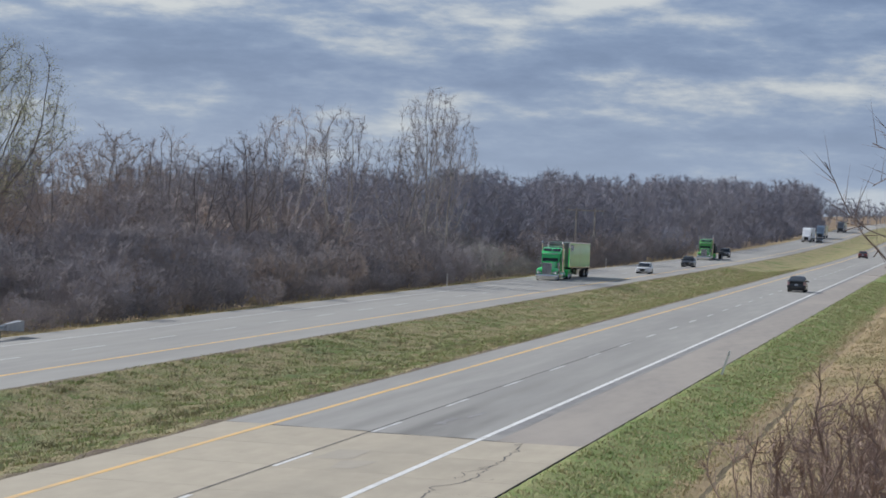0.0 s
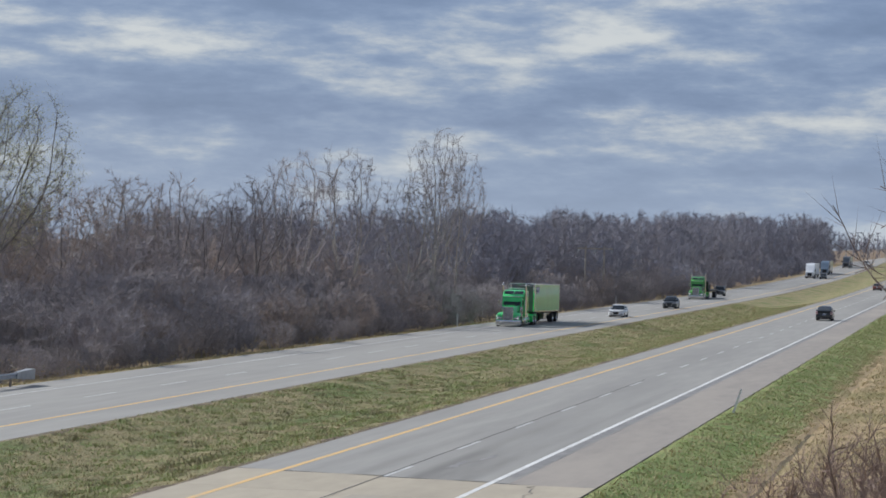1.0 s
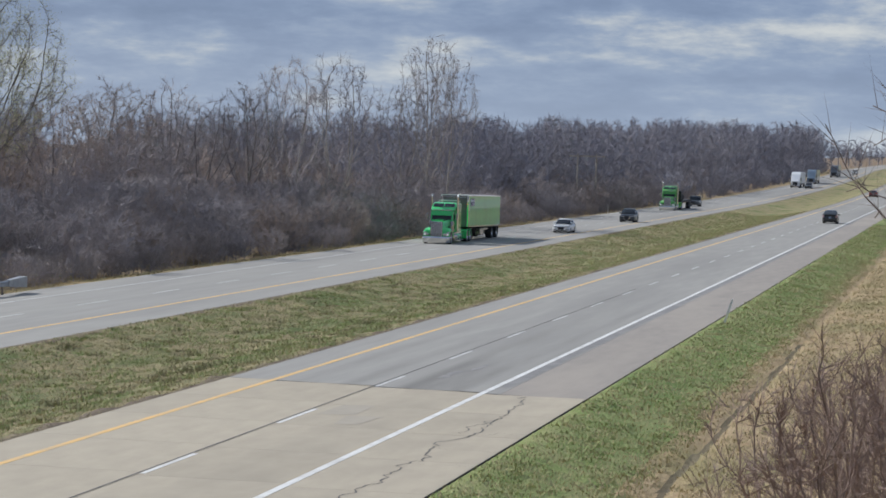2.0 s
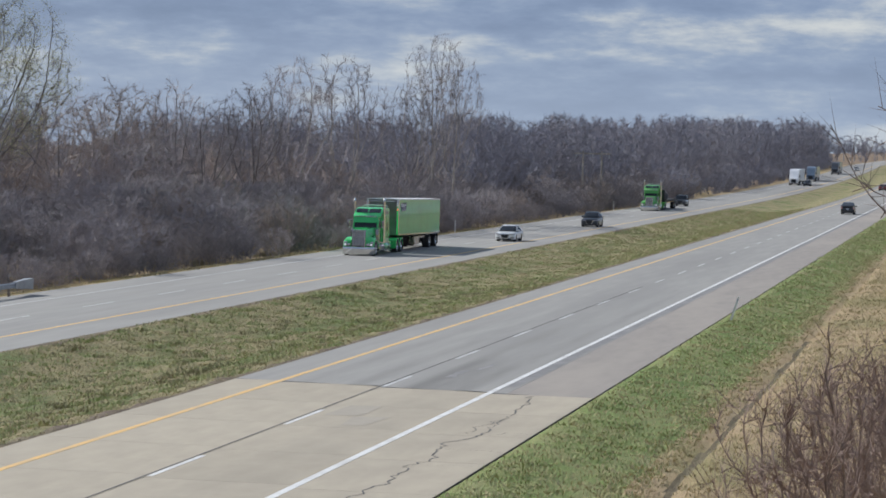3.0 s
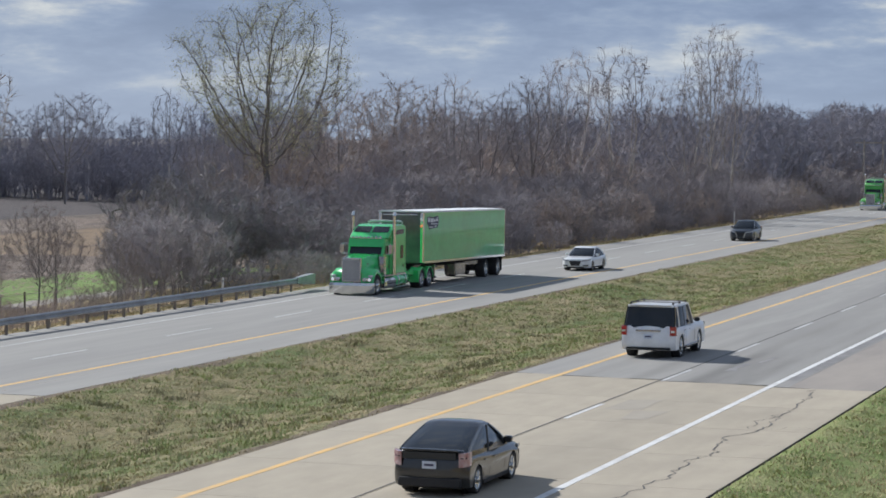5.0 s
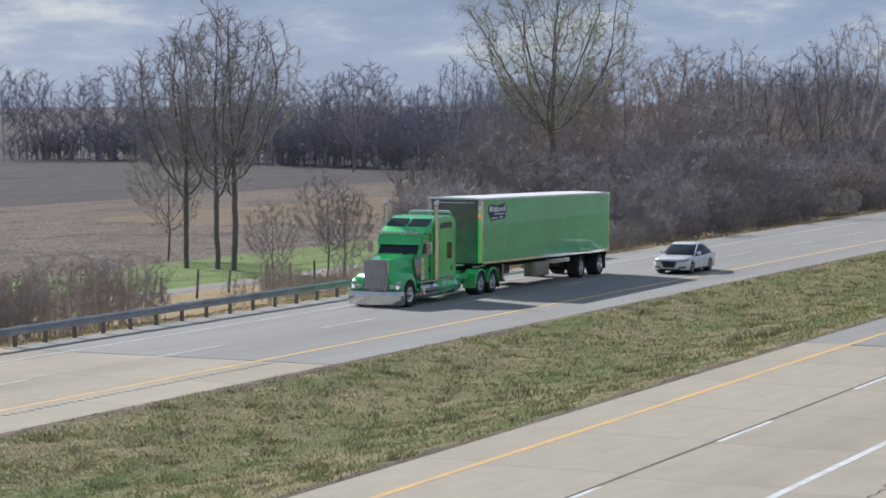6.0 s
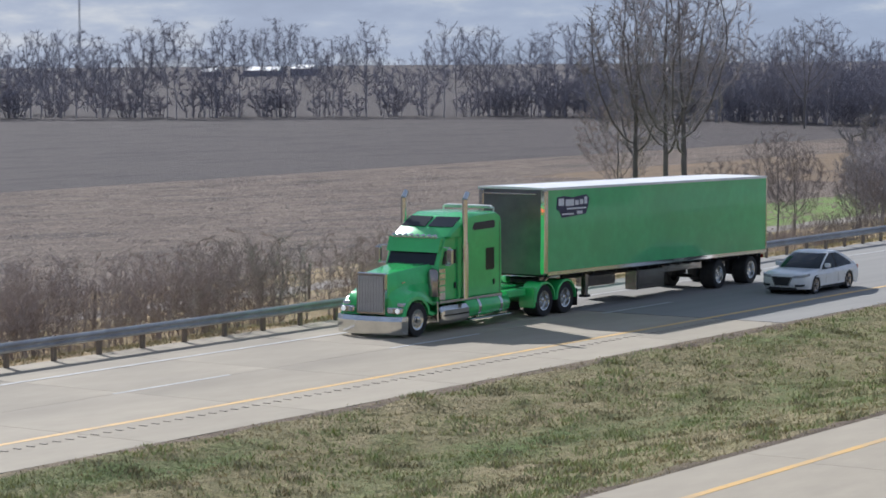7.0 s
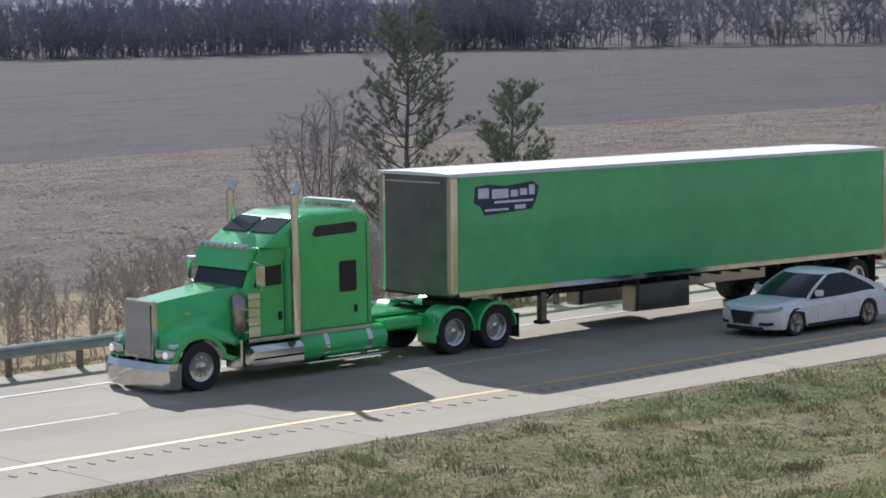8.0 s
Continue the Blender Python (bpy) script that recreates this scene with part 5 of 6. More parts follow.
    part("bumper_strip", Shape().box(-hw * .82, hw * .82, r - .03, r + .2, gz + .02, gz + (.10 if big else .22), .03).mesh("bumper_strip", M_DARK), root, "black lower bumper strip")
    pl = part("number_plate", Shape().box(-.16, .16, r - .012, r + .03, deck * .60, deck * .60 + .16).mesh("number_plate", M_PLATE), root, "pale plate with a dark bar")
    part("bar", Shape().box(-.11, .11, r - .018, r - .01, deck * .60 + .055, deck * .60 + .105).mesh("bar", M_NAVY), pl)
    if kind == "hatch":
        part("lower_rear_glass", Shape().box(-hw * .70, hw * .70, r - .004, r + .08, deck * .80, deck * .95, .01).mesh("lower_rear_glass", M_GLASS), root, "upright dark lower rear window")
        part("rear_spoiler", Shape().box(-hw * .78, hw * .78, r - .03, r + .16, deck * .97, deck * 1.01, .015).mesh("rear_spoiler", paint), root)
    if big:
        part("crossbar", Shape().box(-tw * .88, tw * .88, mid - .55, mid - .50, H + .025, H + .055).mesh("crossbar", M_STEEL), roof)
        part("crossbar", Shape().box(-tw * .88, tw * .88, mid + .55, mid + .60, H + .025, H + .055).mesh("crossbar", M_STEEL), roof)
        for sx in (-1, 1):
            part("running_board", Shape().box(sx * (hw - .02) - .09, sx * (hw - .02) + .09, -wb / 2 + wr * 1.25, wb / 2 - wr * 1.25, .34, .40, .02).mesh("running_board", M_STEEL), root, "grey running board")
        part("tailgate_trim", Shape().box(-.45, .45, r - .01, r + .05, deck * .83, deck * .87).mesh("tailgate_trim", M_STEEL), root)
    if big:
        part("rear_spoiler", Shape().box(-tw * .9, tw * .9, t0 - .14, t0 + .1, H - .06, H - .01, .02).mesh("rear_spoiler", paint), roof)
        for sx in (-1, 1):
            rr = Shape().box(sx * tw * .9 - .02, sx * tw * .9 + .02, t0 + .2, t1 - .2, H + .03, H + .06, .01)
            for y in (t0 + .25, mid, t1 - .25):
                rr.box(sx * tw * .9 - .025, sx * tw * .9 + .025, y - .05, y + .05, H - .05, H + .05)
            part("roof_rail", rr.mesh("roof_rail", M_DARK), roof)
    return root


def box_truck(name, label, cab_paint, box_paint, tall=4.05):
    """A distant articulated lorry seen head on."""
    root = tagged(new(name), label, "truck")
    part("cab", hull([(0.9, 1.0, 1.15, 0.95, 0.4, 1.2, 1.7), (0.2, 1.05, 1.2, 1.0, 0.4, 1.6, 2.1), (-0.7, 1.1, 1.22, 1.1, 0.45, 2.2, 3.1), (-1.6, 1.1, 1.25, 1.15, 0.5, 2.6, 3.85), (-3.4, 1.1, 1.25, 1.2, 0.5, 2.8, tall)]).mesh("cab", cab_paint, True), root)
    part("windshield", Shape().prism([(0.18, 2.1), (-0.62, 2.85), (-0.75, 2.85), (0.05, 2.1)], -0.98, 0.98).mesh("windshield", M_GLASS), root)
    part("grille", Shape().box(-0.6, 0.6, 0.85, 0.93, 0.7, 1.5, 0.03).mesh("grille", M_DARK), root)
    part("bumper", Shape().box(-1.2, 1.2, 0.8, 1.0, 0.3, 0.65, 0.05).mesh("bumper", M_STEEL), root)
    part("cargo_box", Shape().box(-1.3, 1.3, -20.5, -4.2, 1.15, tall, 0.05).mesh("cargo_box", box_paint), root)
    for sx in (-1, 1):
        part("headlight", Shape().box(sx * 0.95 - 0.15, sx * 0.95 + 0.15, 0.75, 0.92, 0.9, 1.15, 0.04).mesh("headlight", M_LENS), root)
        part("mirror", Shape().box(sx * 1.42 - 0.1, sx * 1.42 + 0.1, -0.6, -0.5, 1.9, 2.6, 0.03).mesh("mirror", M_DARK), root)
        for y in (0, -5.2, -6.5, -18, -19.3):
            wheel(root, sx * 1.22, y, 0.52, 0.4, spokes=8)
    part("underframe", Shape().box(-0.6, 0.6, -20, 0, 0.7, 1.15).mesh("underframe", M_DARK), root)
    return root


green_tractor = tractor("semi_tractor", "lime green long-nosed semi tractor with chrome bumper and stacks", M_GREEN)
green_trailer = trailer("semi_trailer", "long green box trailer with white roof and bright steel rails")
LIME2 = paint_mat("yellow_green_paint", (0.09, 0.40, 0.05))
second_tractor = tractor("flatbed_tractor", "yellow-green long-nosed semi tractor pulling an empty flatbed", LIME2, beacon=False)
flat = tagged(new("flatbed_trailer"), "low dark flatbed trailer with a folded load", "trailer")
part("deck", Shape().box(-1.28, 1.28, -22.5, -7.5, 1.15, 1.42, 0.05).mesh("deck", M_DARK), flat)
part("headboard", Shape().box(-1.2, 1.2, -7.6, -7.45, 1.4, 2.9, 0.04).mesh("headboard", M_DARK), flat)
part("load", Shape().box(-1.1, 1.1, -12.5, -8.0, 1.42, 2.4, 0.2).mesh("load", M_DARK), flat, "dark tarped load")
part("flag", Shape().box(-0.5, 0.5, -7.44, -7.40, 1.5, 1.9).mesh("flag", M_YELLOWCHAIN), flat, "yellow strap bundle")
for sx in (-1, 1):
    for y in (-19.5, -21.0):
        wheel(flat, sx * 1.24, y, 0.5, 0.58, dual=True)
white_sedan = car("sedan", "pearl white compact saloon with black grille and dark wheels", M_WHITECAR, 4.64, 1.82, 1.45, 2.71, 0.325, "sedan")
dark_suv = car("crossover", "charcoal crossover with dark windows following in the fast lane", M_DARKCAR, 4.6, 1.86, 1.66, 2.70, 0.36, "hatch")
dark_suv2 = car("crossover", "dark blue-grey crossover behind the flatbed truck", M_DARKCAR, 4.7, 1.9, 1.72, 2.75, 0.37, "wagon")
away_car = car("estate_car", "dark estate car driving away in the slow lane", M_BLACKCAR, 4.6, 1.86, 1.62, 2.70, 0.35, "hatch")
red_car = car("red_car", "dull red car far off in the fast lane", M_REDCAR, 4.6, 1.82, 1.46, 2.70, 0.33, "sedan")
white_suv = car("large_suv", "large white three-row SUV with roof rails and dark rear glass", M_WHITECAR, 5.25, 2.0, 1.93, 3.02, 0.40, "wagon", dark_rim=False)
black_hatch = car("hatchback", "black aerodynamic five-door hatchback", M_BLACKCAR, 4.48, 1.75, 1.49, 2.70, 0.315, "hatch", dark_rim=False)
far_car = car("dark_car", "small dark car ahead of the distant lorries", M_DARKCAR, 4.6, 1.82, 1.5, 2.70, 0.33, "sedan")
far_car2 = car("pale_car", "pale car far down the road", M_WHITECAR, 4.6, 1.82, 1.5, 2.70, 0.33, "sedan")
white_truck = box_truck("white_lorry", "white high-roofed articulated lorry in the distance", M_WHITECAR, M_ROOFWHITE)
blue_truck = box_truck("blue_grey_lorry", "blue-grey articulated lorry in the distance", M_BLUEGREY, M_BLUEGREY)
dark_truck = box_truck("dark_lorry", "dark articulated lorry far off", M_DARKCAR, M_BLUEGREY)


# ---- guard rail, posts, fence and poles ----
def guard_rail():
    root = tagged(new("guard_rail"), "long galvanised W-beam guard rail on posts, dull grey", "guard rail")
    prof = [(0.0, 0.44), (0.055, 0.47), (0.075, 0.52), (0.02, 0.575), (0.02, 0.605), (0.075, 0.66), (0.055, 0.71), (0.0, 0.74)]
    x0, n = -26.85, 0
    y = -16.0
    while y < 128:
        s = Shape()
        rings = []
        for yy in (y, y + 3.81):
            ring = [(x0 + dx, yy, Z_FAR + z) for dx, z in prof]
            rings.append(ring + [(p[0] - 0.006, p[1], p[2]) for p in reversed(ring)])
        s.loft(rings)
        beam = part("beam", s.mesh("beam", M_GALV), root)
        y += 3.81
    post = Shape().box(-0.05, 0.05, -0.07, 0.07, -0.6, 0.72).mesh("post", M_POSTWOOD)
    block = Shape().box(-0.07, 0.09, -0.06, 0.06, 0.44, 0.74).mesh("block", M_POSTWOOD)
    y = -15.0
    while y < 129:
        part("post", post, root, m=pose(x0 - 0.24, y, Z_FAR))
        part("block", block, root, m=pose(x0 - 0.10, y, Z_FAR))
        y += 1.905
    end = Shape().loft([[(x0 - 0.12, 128, Z_FAR + 0.42), (x0 + 0.10, 128, Z_FAR + 0.42), (x0 + 0.10, 128, Z_FAR + 0.76), (x0 - 0.12, 128, Z_FAR + 0.76)],
                        [(x0 - 0.28, 130.2, Z_FAR + 0.30), (x0 + 0.14, 130.2, Z_FAR + 0.30), (x0 + 0.14, 130.2, Z_FAR + 0.86), (x0 - 0.28, 130.2, Z_FAR + 0.86)],
                        [(x0 - 0.28, 130.5, Z_FAR + 0.30), (x0 + 0.14, 130.5, Z_FAR + 0.30), (x0 + 0.14, 130.5, Z_FAR + 0.86), (x0 - 0.28, 130.5, Z_FAR + 0.86)]])
    part("end_terminal", end.mesh("end_terminal", M_GALV), root, "flared steel end terminal")


guard_rail()


def marker_post(x, y, z, lean, label):
    root = tagged(new("marker_post"), label, "marker post", "roadside marker posts")
    s = Shape()
    s.loft([[(-0.05, -0.015, -0.2), (0.05, -0.015, -0.2), (0.05, 0.015, -0.2), (-0.05, 0.015, -0.2)], [(-0.05, -0.015, 1.15), (0.05, -0.015, 1.15), (0.05, 0.015, 1.15), (-0.05, 0.015, 1.15)],
            [(-0.03, -0.015, 1.22), (0.03, -0.015, 1.22), (0.03, 0.015, 1.22), (-0.03, 0.015, 1.22)]])
    part("post", s.mesh("post", M_WHITEPOST), root)
    part("reflector", Shape().box(-0.035, 0.035, -0.02, -0.014, 0.98, 1.10).mesh("reflector", M_LENS), root, "silver reflector")
    root.matrix_basis = pose(x, y, z, 0, lean, 0)


marker_post(11.25, 122.8, -0.05, 17, "white plastic marker post leaning over in the green verge")
marker_post(-27.7, 249, Z_FAR - 0.05, 0, "white plastic marker post at the edge of the far verge")
marker_post(-27.7, 362, Z_FAR - 0.05, 0, "white plastic marker post at the edge of the far verge")
marker_post(-28.6, 122, Z_FAR - 0.2, 3, "white plastic marker post behind the guard rail's end")


def field_fence():
    root = tagged(new("field_fence"), "sagging wire fence on weathered timber posts", "fence")
    r = random.Random(4)
    y, tops = 58.0, []
    while y < 122:
        x = -37.6 + r.uniform(-0.2, 0.2)
        z = land(x, y)
        h = r.uniform(1.05, 1.35)
        part("post", Shape().cyl((x, y, z - 0.3), (x + r.uniform(-.08, .08), y + r.uniform(-.08, .08), z + h), 0.065, 0.055, 8).mesh("post", M_POSTWOOD), root)
        tops.append((x, y, z))
        y += r.uniform(2.8, 3.6)
    for h in (0.35, 0.65, 0.95):
        w = Shape()
        for a, b in zip(tops, tops[1:]):
            w.cyl((a[0], a[1], a[2] + h), (b[0], b[1], b[2] + h), 0.008, n=3, cap=False)
        part("wire", w.mesh("wire", M_GALV), root)


field_fence()


def power_pole():
    x, y = along(8.4, 385)
    z = land(x, y)
    top = 7.8
    root = tagged(new("power_pole"), "weathered timber H-frame power pole standing in the brush", "utility pole")
    for dx in (-1.4, 1.4):
        part("pole", Shape().cyl((x + dx, y, z - 0.5), (x + dx, y, top), 0.17, 0.13, 10).mesh("pole", M_PALE), root)
    part("crossarm", Shape().box(x - 2.7, x + 2.7, y - 0.10, y + 0.10, top - 0.5, top - 0.25).mesh("crossarm", M_PALE), root)
    for dx in (-2.5, 0, 2.5):
        part("insulator", Shape().lathe([(top - 1.1, 0.05), (top - 1.05, 0.11), (top - 0.6, 0.11), (top - 0.5, 0.05)], 8, "z", (x + dx, y, 0)).mesh("insulator", M_GALV), root)


power_pole()


def farm():
    x, y = along(38.1, 1450)
    z = land(x, y)
    for dx, ln, h in ((0, 24, 3.4), (22, 14, 4.4), (-30, 9, 2.8)):
        root = tagged(new("farm_shed"), "low white-roofed farm shed far across the fields", "shed", "farm sheds")
        c, s = x + dx * 0.8, y + dx * 0.6
        # walls borrow the haze-tinted colour of the far woods
        part("wall", Shape().box(c - ln / 2, c + ln / 2, s - 4, s + 4, z - 0.2, z + h).mesh("wall", M_HAZED_FAR), root)
        part("roof", Shape().loft([[(c + e, s - 4.5, z + h), (c + e, s, z + h + 2.2), (c + e, s + 4.5, z + h)] for e in (-ln / 2 - 0.4, ln / 2 + 0.4)]).mesh("roof", M_ROOFWHITE), root, "pale metal roof")
    x, y = along(42.15, 1250)
    z = land(x, y)
    mast = tagged(new("radio_mast"), "slim lattice radio mast on the horizon", "mast")
    s = Shape()
    for a in range(3):
        s.cyl((x + 0.45 * math.cos(a * 2.094), y + 0.45 * math.sin(a * 2.094), z), (x + 0.45 * math.cos(a * 2.094), y + 0.45 * math.sin(a * 2.094), z + 70), 0.10, n=4)
    part("legs", s.mesh("leg", M_GALV), mast)
    b = Shape()
    for i in range(46):
        a, zz = i * 2.094, z + i * 1.5
        b.cyl((x + 0.45 * math.cos(a), y + 0.45 * math.sin(a), zz), (x + 0.45 * math.cos(a + 2.094), y + 0.45 * math.sin(a + 2.094), zz + 1.5), 0.05, n=3)
    part("lattice", b.mesh("lattice", M_GALV), mast)


farm()


# ---- grass, weeds and litter ----
def blades(name, label, area, count, seed, mat, h0, h1, width, per=6, ok=None):
    r = random.Random(seed)
    sh = Shape()
    x0, x1, y0, y1, power = area
    for _ in range(count):
        x, y = r.uniform(x0, x1), y0 + (y1 - y0) * r.random() ** power
        if ok and not ok(x, y):
            continue
        z = land(x, y) - 0.02
        k = 1 + 0.8 * (y / 120)
        for _ in range(per):
            a, h = r.uniform(0, 6.283), r.uniform(h0, h1)
            px, py = x + r.uniform(-.16, .16) * k, y + r.uniform(-.16, .16) * k
            w = width * k
            lx, ly = math.cos(a) * h * 0.7, math.sin(a) * h * 0.7
            b = len(sh.v)
            sh.v += [(px - w * math.sin(a), py + w * math.cos(a), z), (px + w * math.sin(a), py - w * math.cos(a), z), (px + lx, py + ly, z + h)]
            sh.f.append((b, b + 1, b + 2))
    return tagged(new(name, mesh_of(name, sh.v, sh.f, mat)), label, "grass", kind="stuff")


def patchy(scale, cut, seed):
    return lambda x, y: noise.noise((x * scale, y * scale * 0.5, seed)) > cut


blades("median_grass", "short dry and greenish grass tufts of the median", (-14.5, -1.8, 18, 400, 1.9), 52000, 1, M_GRASSBLADE, 0.02, 0.085, 0.014)
blades("median_green_grass", "greener tufts scattered in the median", (-14.2, -2.0, 18, 400, 1.9), 44000, 2, M_GREENBLADE, 0.03, 0.13, 0.014, ok=patchy(0.6, -0.02, 5))
blades("verge_grass", "fresh green grass of the near verge", (10.95, 14.6, 45, 330, 1.7), 15000, 3, M_GREENBLADE, 0.03, 0.10, 0.014, ok=patchy(0.5, -0.25, 8))
blades("verge_dry_tufts", "dry blades mixed into the green verge", (10.95, 14.8, 45, 330, 1.7), 9000, 14, M_GRASSBLADE, 0.03, 0.11, 0.013)
blades("verge_straw", "dry straw grass on the embankment", (13.6, 24, 45, 220, 1.6), 17000, 4, M_GRASSBLADE, 0.03, 0.14, 0.014, ok=lambda x, y: abs(x - 15.25) > 0.3)
blades("roadside_grass", "dry grass under the guard rail", (-31.5, -27.4, 22, 300, 1.5), 14000, 5, M_GRASSBLADE, 0.03, 0.15, 0.013)
blades("median_tussocks", "coarse greenish tussocks of the median", (-14.0, -2.1, 18, 160, 1.3), 60000, 21, M_GREENBLADE, 0.06, 0.20, 0.012, per=5, ok=patchy(1.7, 0.34, 9))
blades("median_dead_tussocks", "brown dead tussocks of the median", (-14.0, -2.1, 18, 160, 1.3), 60000, 22, M_WEED, 0.05, 0.18, 0.012, per=5, ok=patchy(1.5, 0.38, 14))


def clods(name, label, area, count, seed, mat):
    """Broken lumps of earth, each a squat uneven pyramid."""
    r = random.Random(seed)
    sh = Shape()
    x0, x1, y0, y1 = area
    for _ in range(count):
        x, y = r.uniform(x0, x1), r.uniform(y0, y1)
        z, k = land(x, y) - 0.02, r.uniform(0.05, 0.19)
        b, a = len(sh.v), r.uniform(0, 2)
        sh.v += [(x + k * r.uniform(0.7, 1.3) * math.cos(a + 1.571 * i), y + k * r.uniform(0.7, 1.3) * math.sin(a + 1.571 * i), z) for i in range(4)]
        sh.v.append((x + r.uniform(-.3, .3) * k, y + r.uniform(-.3, .3) * k, z + k * r.uniform(0.22, 0.45)))
        sh.f += [(b + i, b + (i + 1) % 4, b + 4) for i in range(4)]
    return tagged(new(name, mesh_of(name, sh.v, sh.f, mat)), label, "soil", kind="stuff")


M_CLOD = surface("dry_brown_clods", (0.29, 0.235, 0.195), (0.37, 0.30, 0.245), 0.9, 0.95, (0.25, 0.20, 0.165), 0.2, spec=0.1)
clods("field_clods", "rough clods and stubble on the worked field", (-103, -44, 40, 170), 42000, 6, M_CLOD)


def weed(x, y, size, seed):
    r = random.Random(seed)
    s = Shape()
    for _ in range(160):
        px, py = r.gauss(0, 0.42) * size, r.gauss(0, 0.62) * size
        h = r.uniform(0.05, 0.22) * size ** 0.5
        a = r.uniform(0, 6.283)
        z = -0.03
        w = 0.02
        s.v += [(px - w, py, z), (px + w, py, z), (px + math.cos(a) * h * 0.6, py + math.sin(a) * h * 0.6, z + h)]
        b = len(s.v) - 3
        s.f.append((b, b + 1, b + 2))
    ob = tagged(new("weed_clump", mesh_of("weed_clump", s.v, s.f, M_WEED)), "low dark clump of dead weeds in the median", "weeds", kind="stuff")
    ob.matrix_basis = pose(x, y, land(x, y))


for i, (x, y, k) in enumerate(((-5.8, 123, 1.4), (-4.9, 152, 1.3), (-6.8, 72.5, 1.7), (-5.1, 91, 1.4), (-5.4, 95, 1.2), (-5.6, 82, 1.0), (-5.2, 87, 1.1), (-9.3, 60, 0.7), (-4.9, 46, 0.7), (-6.0, 79, 0.9), (-6.3, 34, 0.5), (-5.2, 36.5, 0.45), (-7.1, 39, 0.55), (-4.6, 41, 0.4), (-8.4, 36, 0.4), (-5.8, 44, 0.5), (-7.6, 49, 0.5), (-5.0, 54, 0.6), (-6.5, 65, 0.8))):
    weed(x, y, k, i)


# ---- wear on the roads ----
def ribbon(name, pts, w, z, mat, parent, seed=0):
    r = random.Random(seed)
    v, f = [], []
    for i, (x, y) in enumerate(pts):
        k = w * r.uniform(0.5, 1.3)
        v += [(x - k, y - k * 0.3, z), (x + k, y + k * 0.3, z)]
        if i:
            b = 2 * i
            f.append((b - 2, b - 1, b + 1, b))
    return part(name, mesh_of(name, v, f, mat), parent)


def wander(x, y, dx, dy, n, step, jitter, seed):
    r = random.Random(seed)
    pts = [(x, y)]
    for _ in range(n):
        x += dx * step + r.uniform(-jitter, jitter)
        y += dy * step + r.uniform(-jitter, jitter)
        pts.append((x, y))
    return pts


def crack(knots, seed, w=0.022):
    r = random.Random(seed)
    pts = []
    for (xa, ya), (xb, yb) in zip(knots, knots[1:]):
        n = max(2, int(math.hypot(xb - xa, yb - ya) / 0.3))
        pts += [(xa + (xb - xa) * i / n + r.uniform(-.13, .13), ya + (yb - ya) * i / n + r.uniform(-.1, .1)) for i in range(n)]
    ribbon("shoulder_crack", pts + [knots[-1]], w, 0.006, M_TAR, base_near, seed)


crack([(8.75, 81), (9.12, 78.3), (9.2, 74), (9.35, 69), (8.8, 67.6), (9.3, 63.8), (9.0, 61.9), (9.2, 58.4), (8.9, 55), (9.3, 49), (8.9, 42)], 2)
crack([(9.2, 74), (8.9, 71.5), (9.0, 69.6)], 5, 0.016)
crack([(9.02, 65.9), (9.9, 65.9), (10.7, 65.7)], 6, 0.018)
crack([(9.35, 62.5), (10.0, 62.6), (10.7, 62.6)], 7, 0.018)
crack([(9.3, 69), (9.9, 70.3), (10.7, 70.2)], 8, 0.014)
M_STAIN = surface("oil_darkened_asphalt", (0.16, 0.152, 0.145), (0.20, 0.19, 0.18), 2.5, 0.7, (0.24, 0.228, 0.215), 0.5)
M_PATCH = surface("darker_patched_concrete", (0.30, 0.265, 0.21), (0.33, 0.29, 0.23), 1.5, 0.9)
ribbon("tar_smear", wander(5.0, 86.5, 0.02, 1, 9, 0.35, 0.05, 9), 0.16, 0.005, M_STAIN, road_near, 6)
ribbon("tar_smear", wander(5.35, 90, 0.02, 1, 7, 0.4, 0.05, 10), 0.12, 0.005, M_STAIN, road_near, 7)
ribbon("dark_seal", [(7.62, 84 + 8 * i) for i in range(40)], 0.2, 0.003, M_STAIN, road_near, 8)
for k, (x, y, w, ln) in enumerate(((4.6, 73, 0.45, 3.0), (5.5, 70.5, 0.5, 2.4))):
    ribbon("concrete_patch", [(x, y), (x, y + ln)], w, 0.0055, M_PATCH, base_near, 20 + k)
# rumble strip beside the oncoming lanes' yellow line
M_GROOVE = surface("shallow_worn_groove", (0.33, 0.29, 0.235), (0.29, 0.255, 0.205), 2, 0.9)
rumble = Shape().box(-0.10, 0.10, -0.035, 0.035, -0.02, 0.003).mesh("rumble_groove", M_GROOVE)
for i in range(150):
    part("rumble_groove", rumble, base_far if 20 + i * 0.42 < 74 else road_far, m=pose(-16.55, 20 + i * 0.42, Z_FAR + (0.012 if 20 + i * 0.42 < 74 else 0.0)))

# concrete slabs
lay_slabs(base_near, ((-1.6, -0.02), (-0.02, 3.6), (3.6, 7.28), (7.28, 10.75)), SEAM_Y + 0.6, -0.012, 6.1, SK)
lay_slabs(base_far, ((-27.25, -24.45), (-24.45, -20.9), (-20.9, -17.4), (-17.4, -14.55)), 73.9, Z_FAR - 0.012, 6.1)


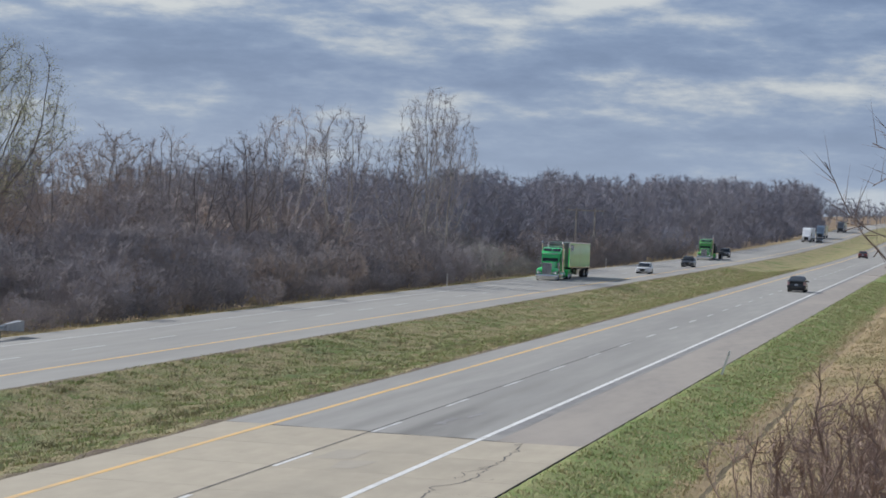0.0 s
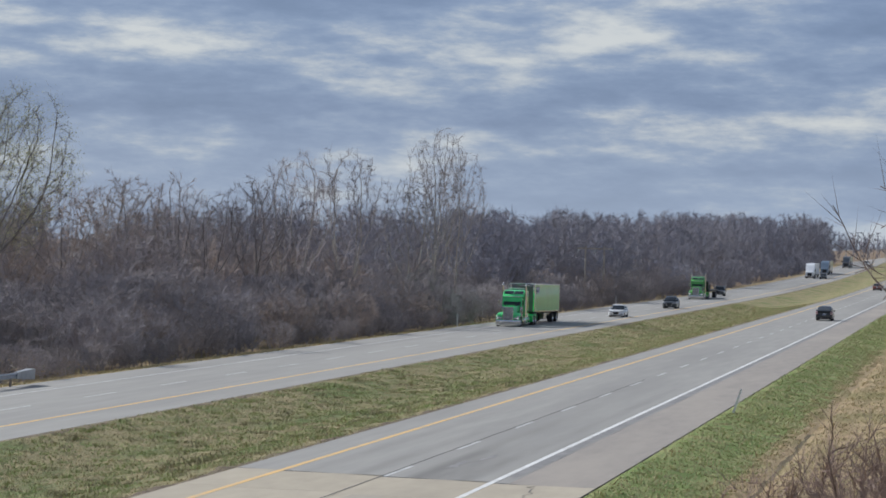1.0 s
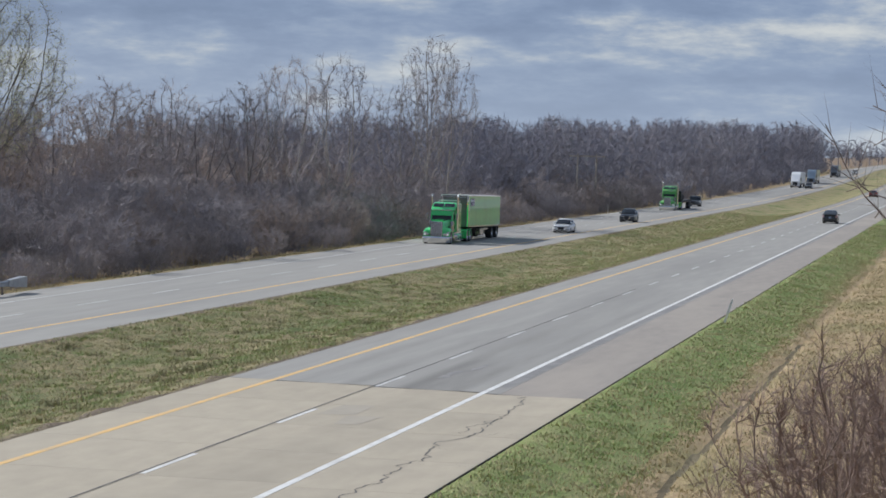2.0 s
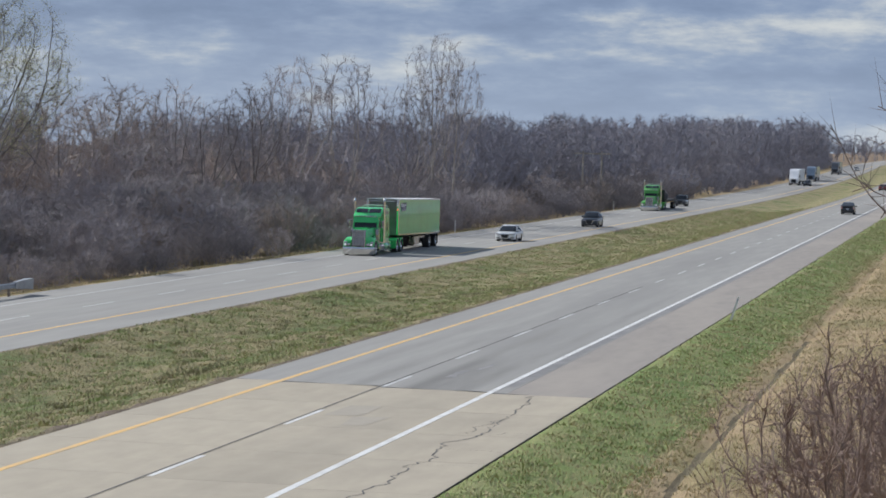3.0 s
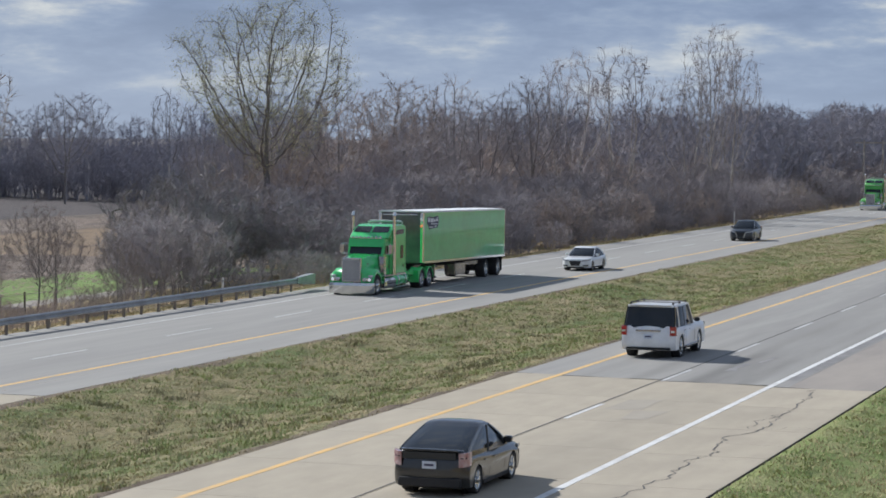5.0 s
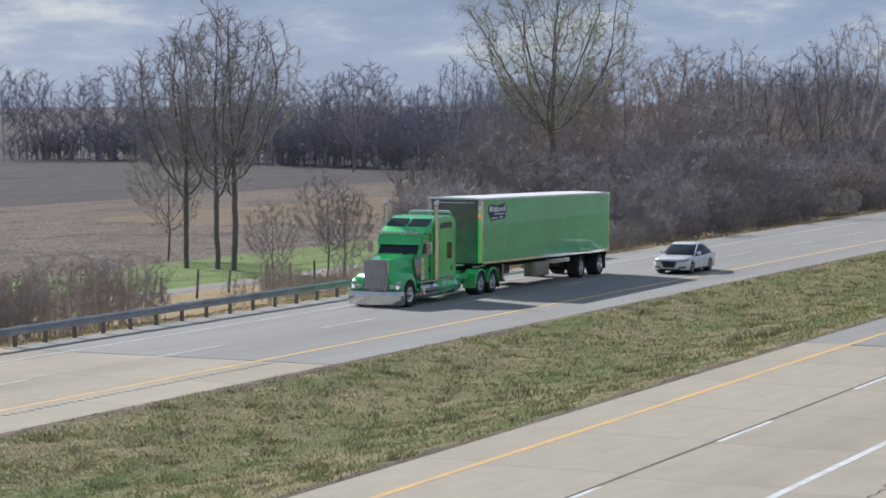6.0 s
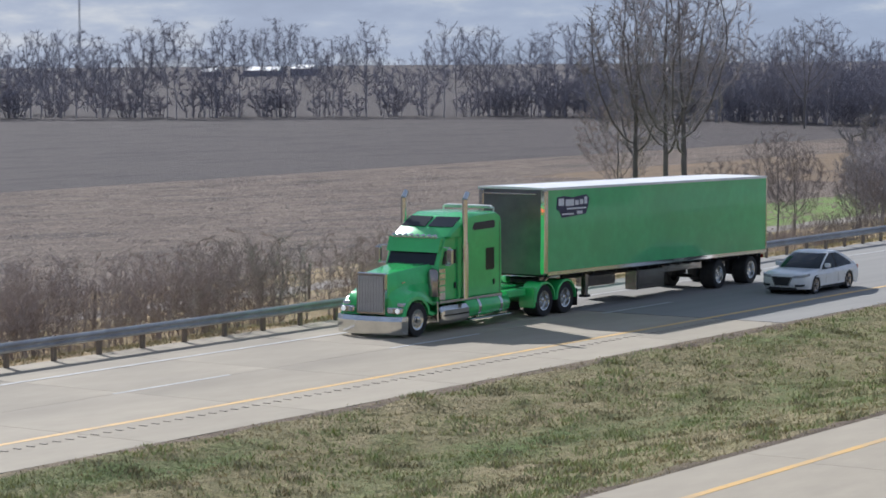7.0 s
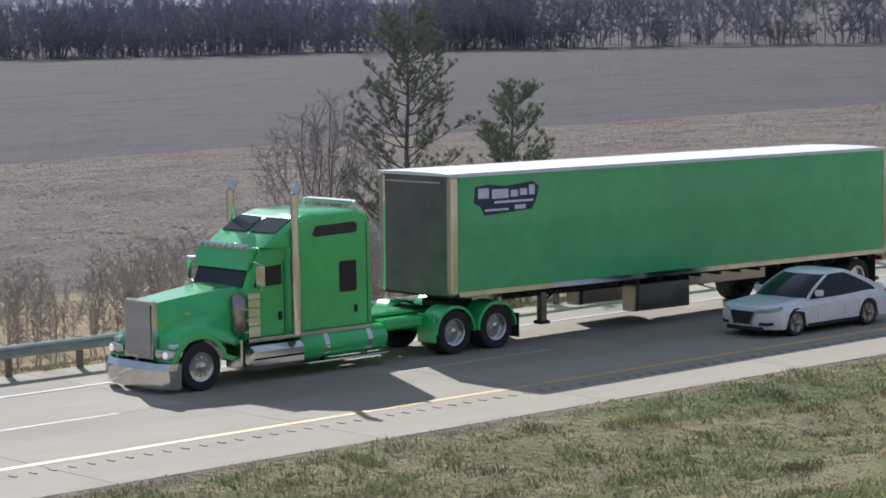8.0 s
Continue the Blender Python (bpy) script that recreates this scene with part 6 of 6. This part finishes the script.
# ---- what moves ----
def drive(ob, x, marks, back=0.0, away=False, far=True):
    """Keys a vehicle along its lane; marks: (seconds, place along the road)."""
    z = Z_FAR if far else 0.0
    walk(ob, [(t, pose(x, y + back, z + rise(y), 0, 0, 0 if away else 180)) for t, y in marks])


def steady(y0, speed):
    return [(t, y0 + speed * t) for t in (0, 2, 4, 6, 8)]


def motions():
    lorry = [(0, 283.3), (1, 253.0), (2, 222.0), (3, 190.8), (4, 159.2), (5, 127.4), (5.5, 111.6), (6, 95.9), (6.5, 80.1), (7, 64.3), (7.5, 48.4), (8, 32.4)]
    drive(green_tractor, -23.25, lorry)
    drive(green_trailer, -23.25, lorry)
    drive(second_tractor, -22.9, steady(451.5, -29.0))
    drive(flat, -22.9, steady(451.5, -29.0))
    drive(white_sedan, -18.95, [(0, 332.6), (1, 298.3), (2, 263.2), (3, 227.5), (4, 191.5), (5.5, 136.7), (6, 118.4), (6.5, 100.1), (7, 81.8), (7.5, 63.6), (8, 45.4)], 3.15)
    drive(dark_suv, -18.8, [(0, 388.0), (1, 352.9), (2, 317), (3, 281.0), (4, 245.1), (5.5, 192.2), (8, 103)])
    drive(dark_suv2, -22.7, steady(488.0, -28.5))
    drive(white_truck, -22.8, steady(735.0, -26.5))
    drive(blue_truck, -22.6, steady(800.0, -27.0))
    drive(dark_truck, -22.6, steady(925.0, -28.0))
    drive(far_car, -18.9, steady(732.0, -28.0))
    drive(far_car2, -18.9, steady(1000.0, -30.0))
    drive(away_car, 5.4, steady(267.4, 29.6), 0, True, False)
    drive(red_car, 1.9, steady(519.0, 22.0), 0, True, False)
    drive(white_suv, 1.25, steady(55.2 - 36.2 * 4.0, 36.2), 1.51, True, False)
    drive(black_hatch, 5.0, steady(64.3 - 32.5 * 5.3, 32.5), 1.35, True, False)
    for root in (green_tractor, green_trailer):
        SPIN.extend(o for o in root.children if o.name.startswith("wheel") and not o.name.startswith("wheel_"))
    for hub in SPIN:
        base = hub.matrix_basis.copy()
        turn = -1 if base.to_euler().z > 1 else 1
        walk(hub, [(i / 30, base @ pose(0, 0, 0, -turn * 76 * i, 0, 0)) for i in range(241)])


motions()
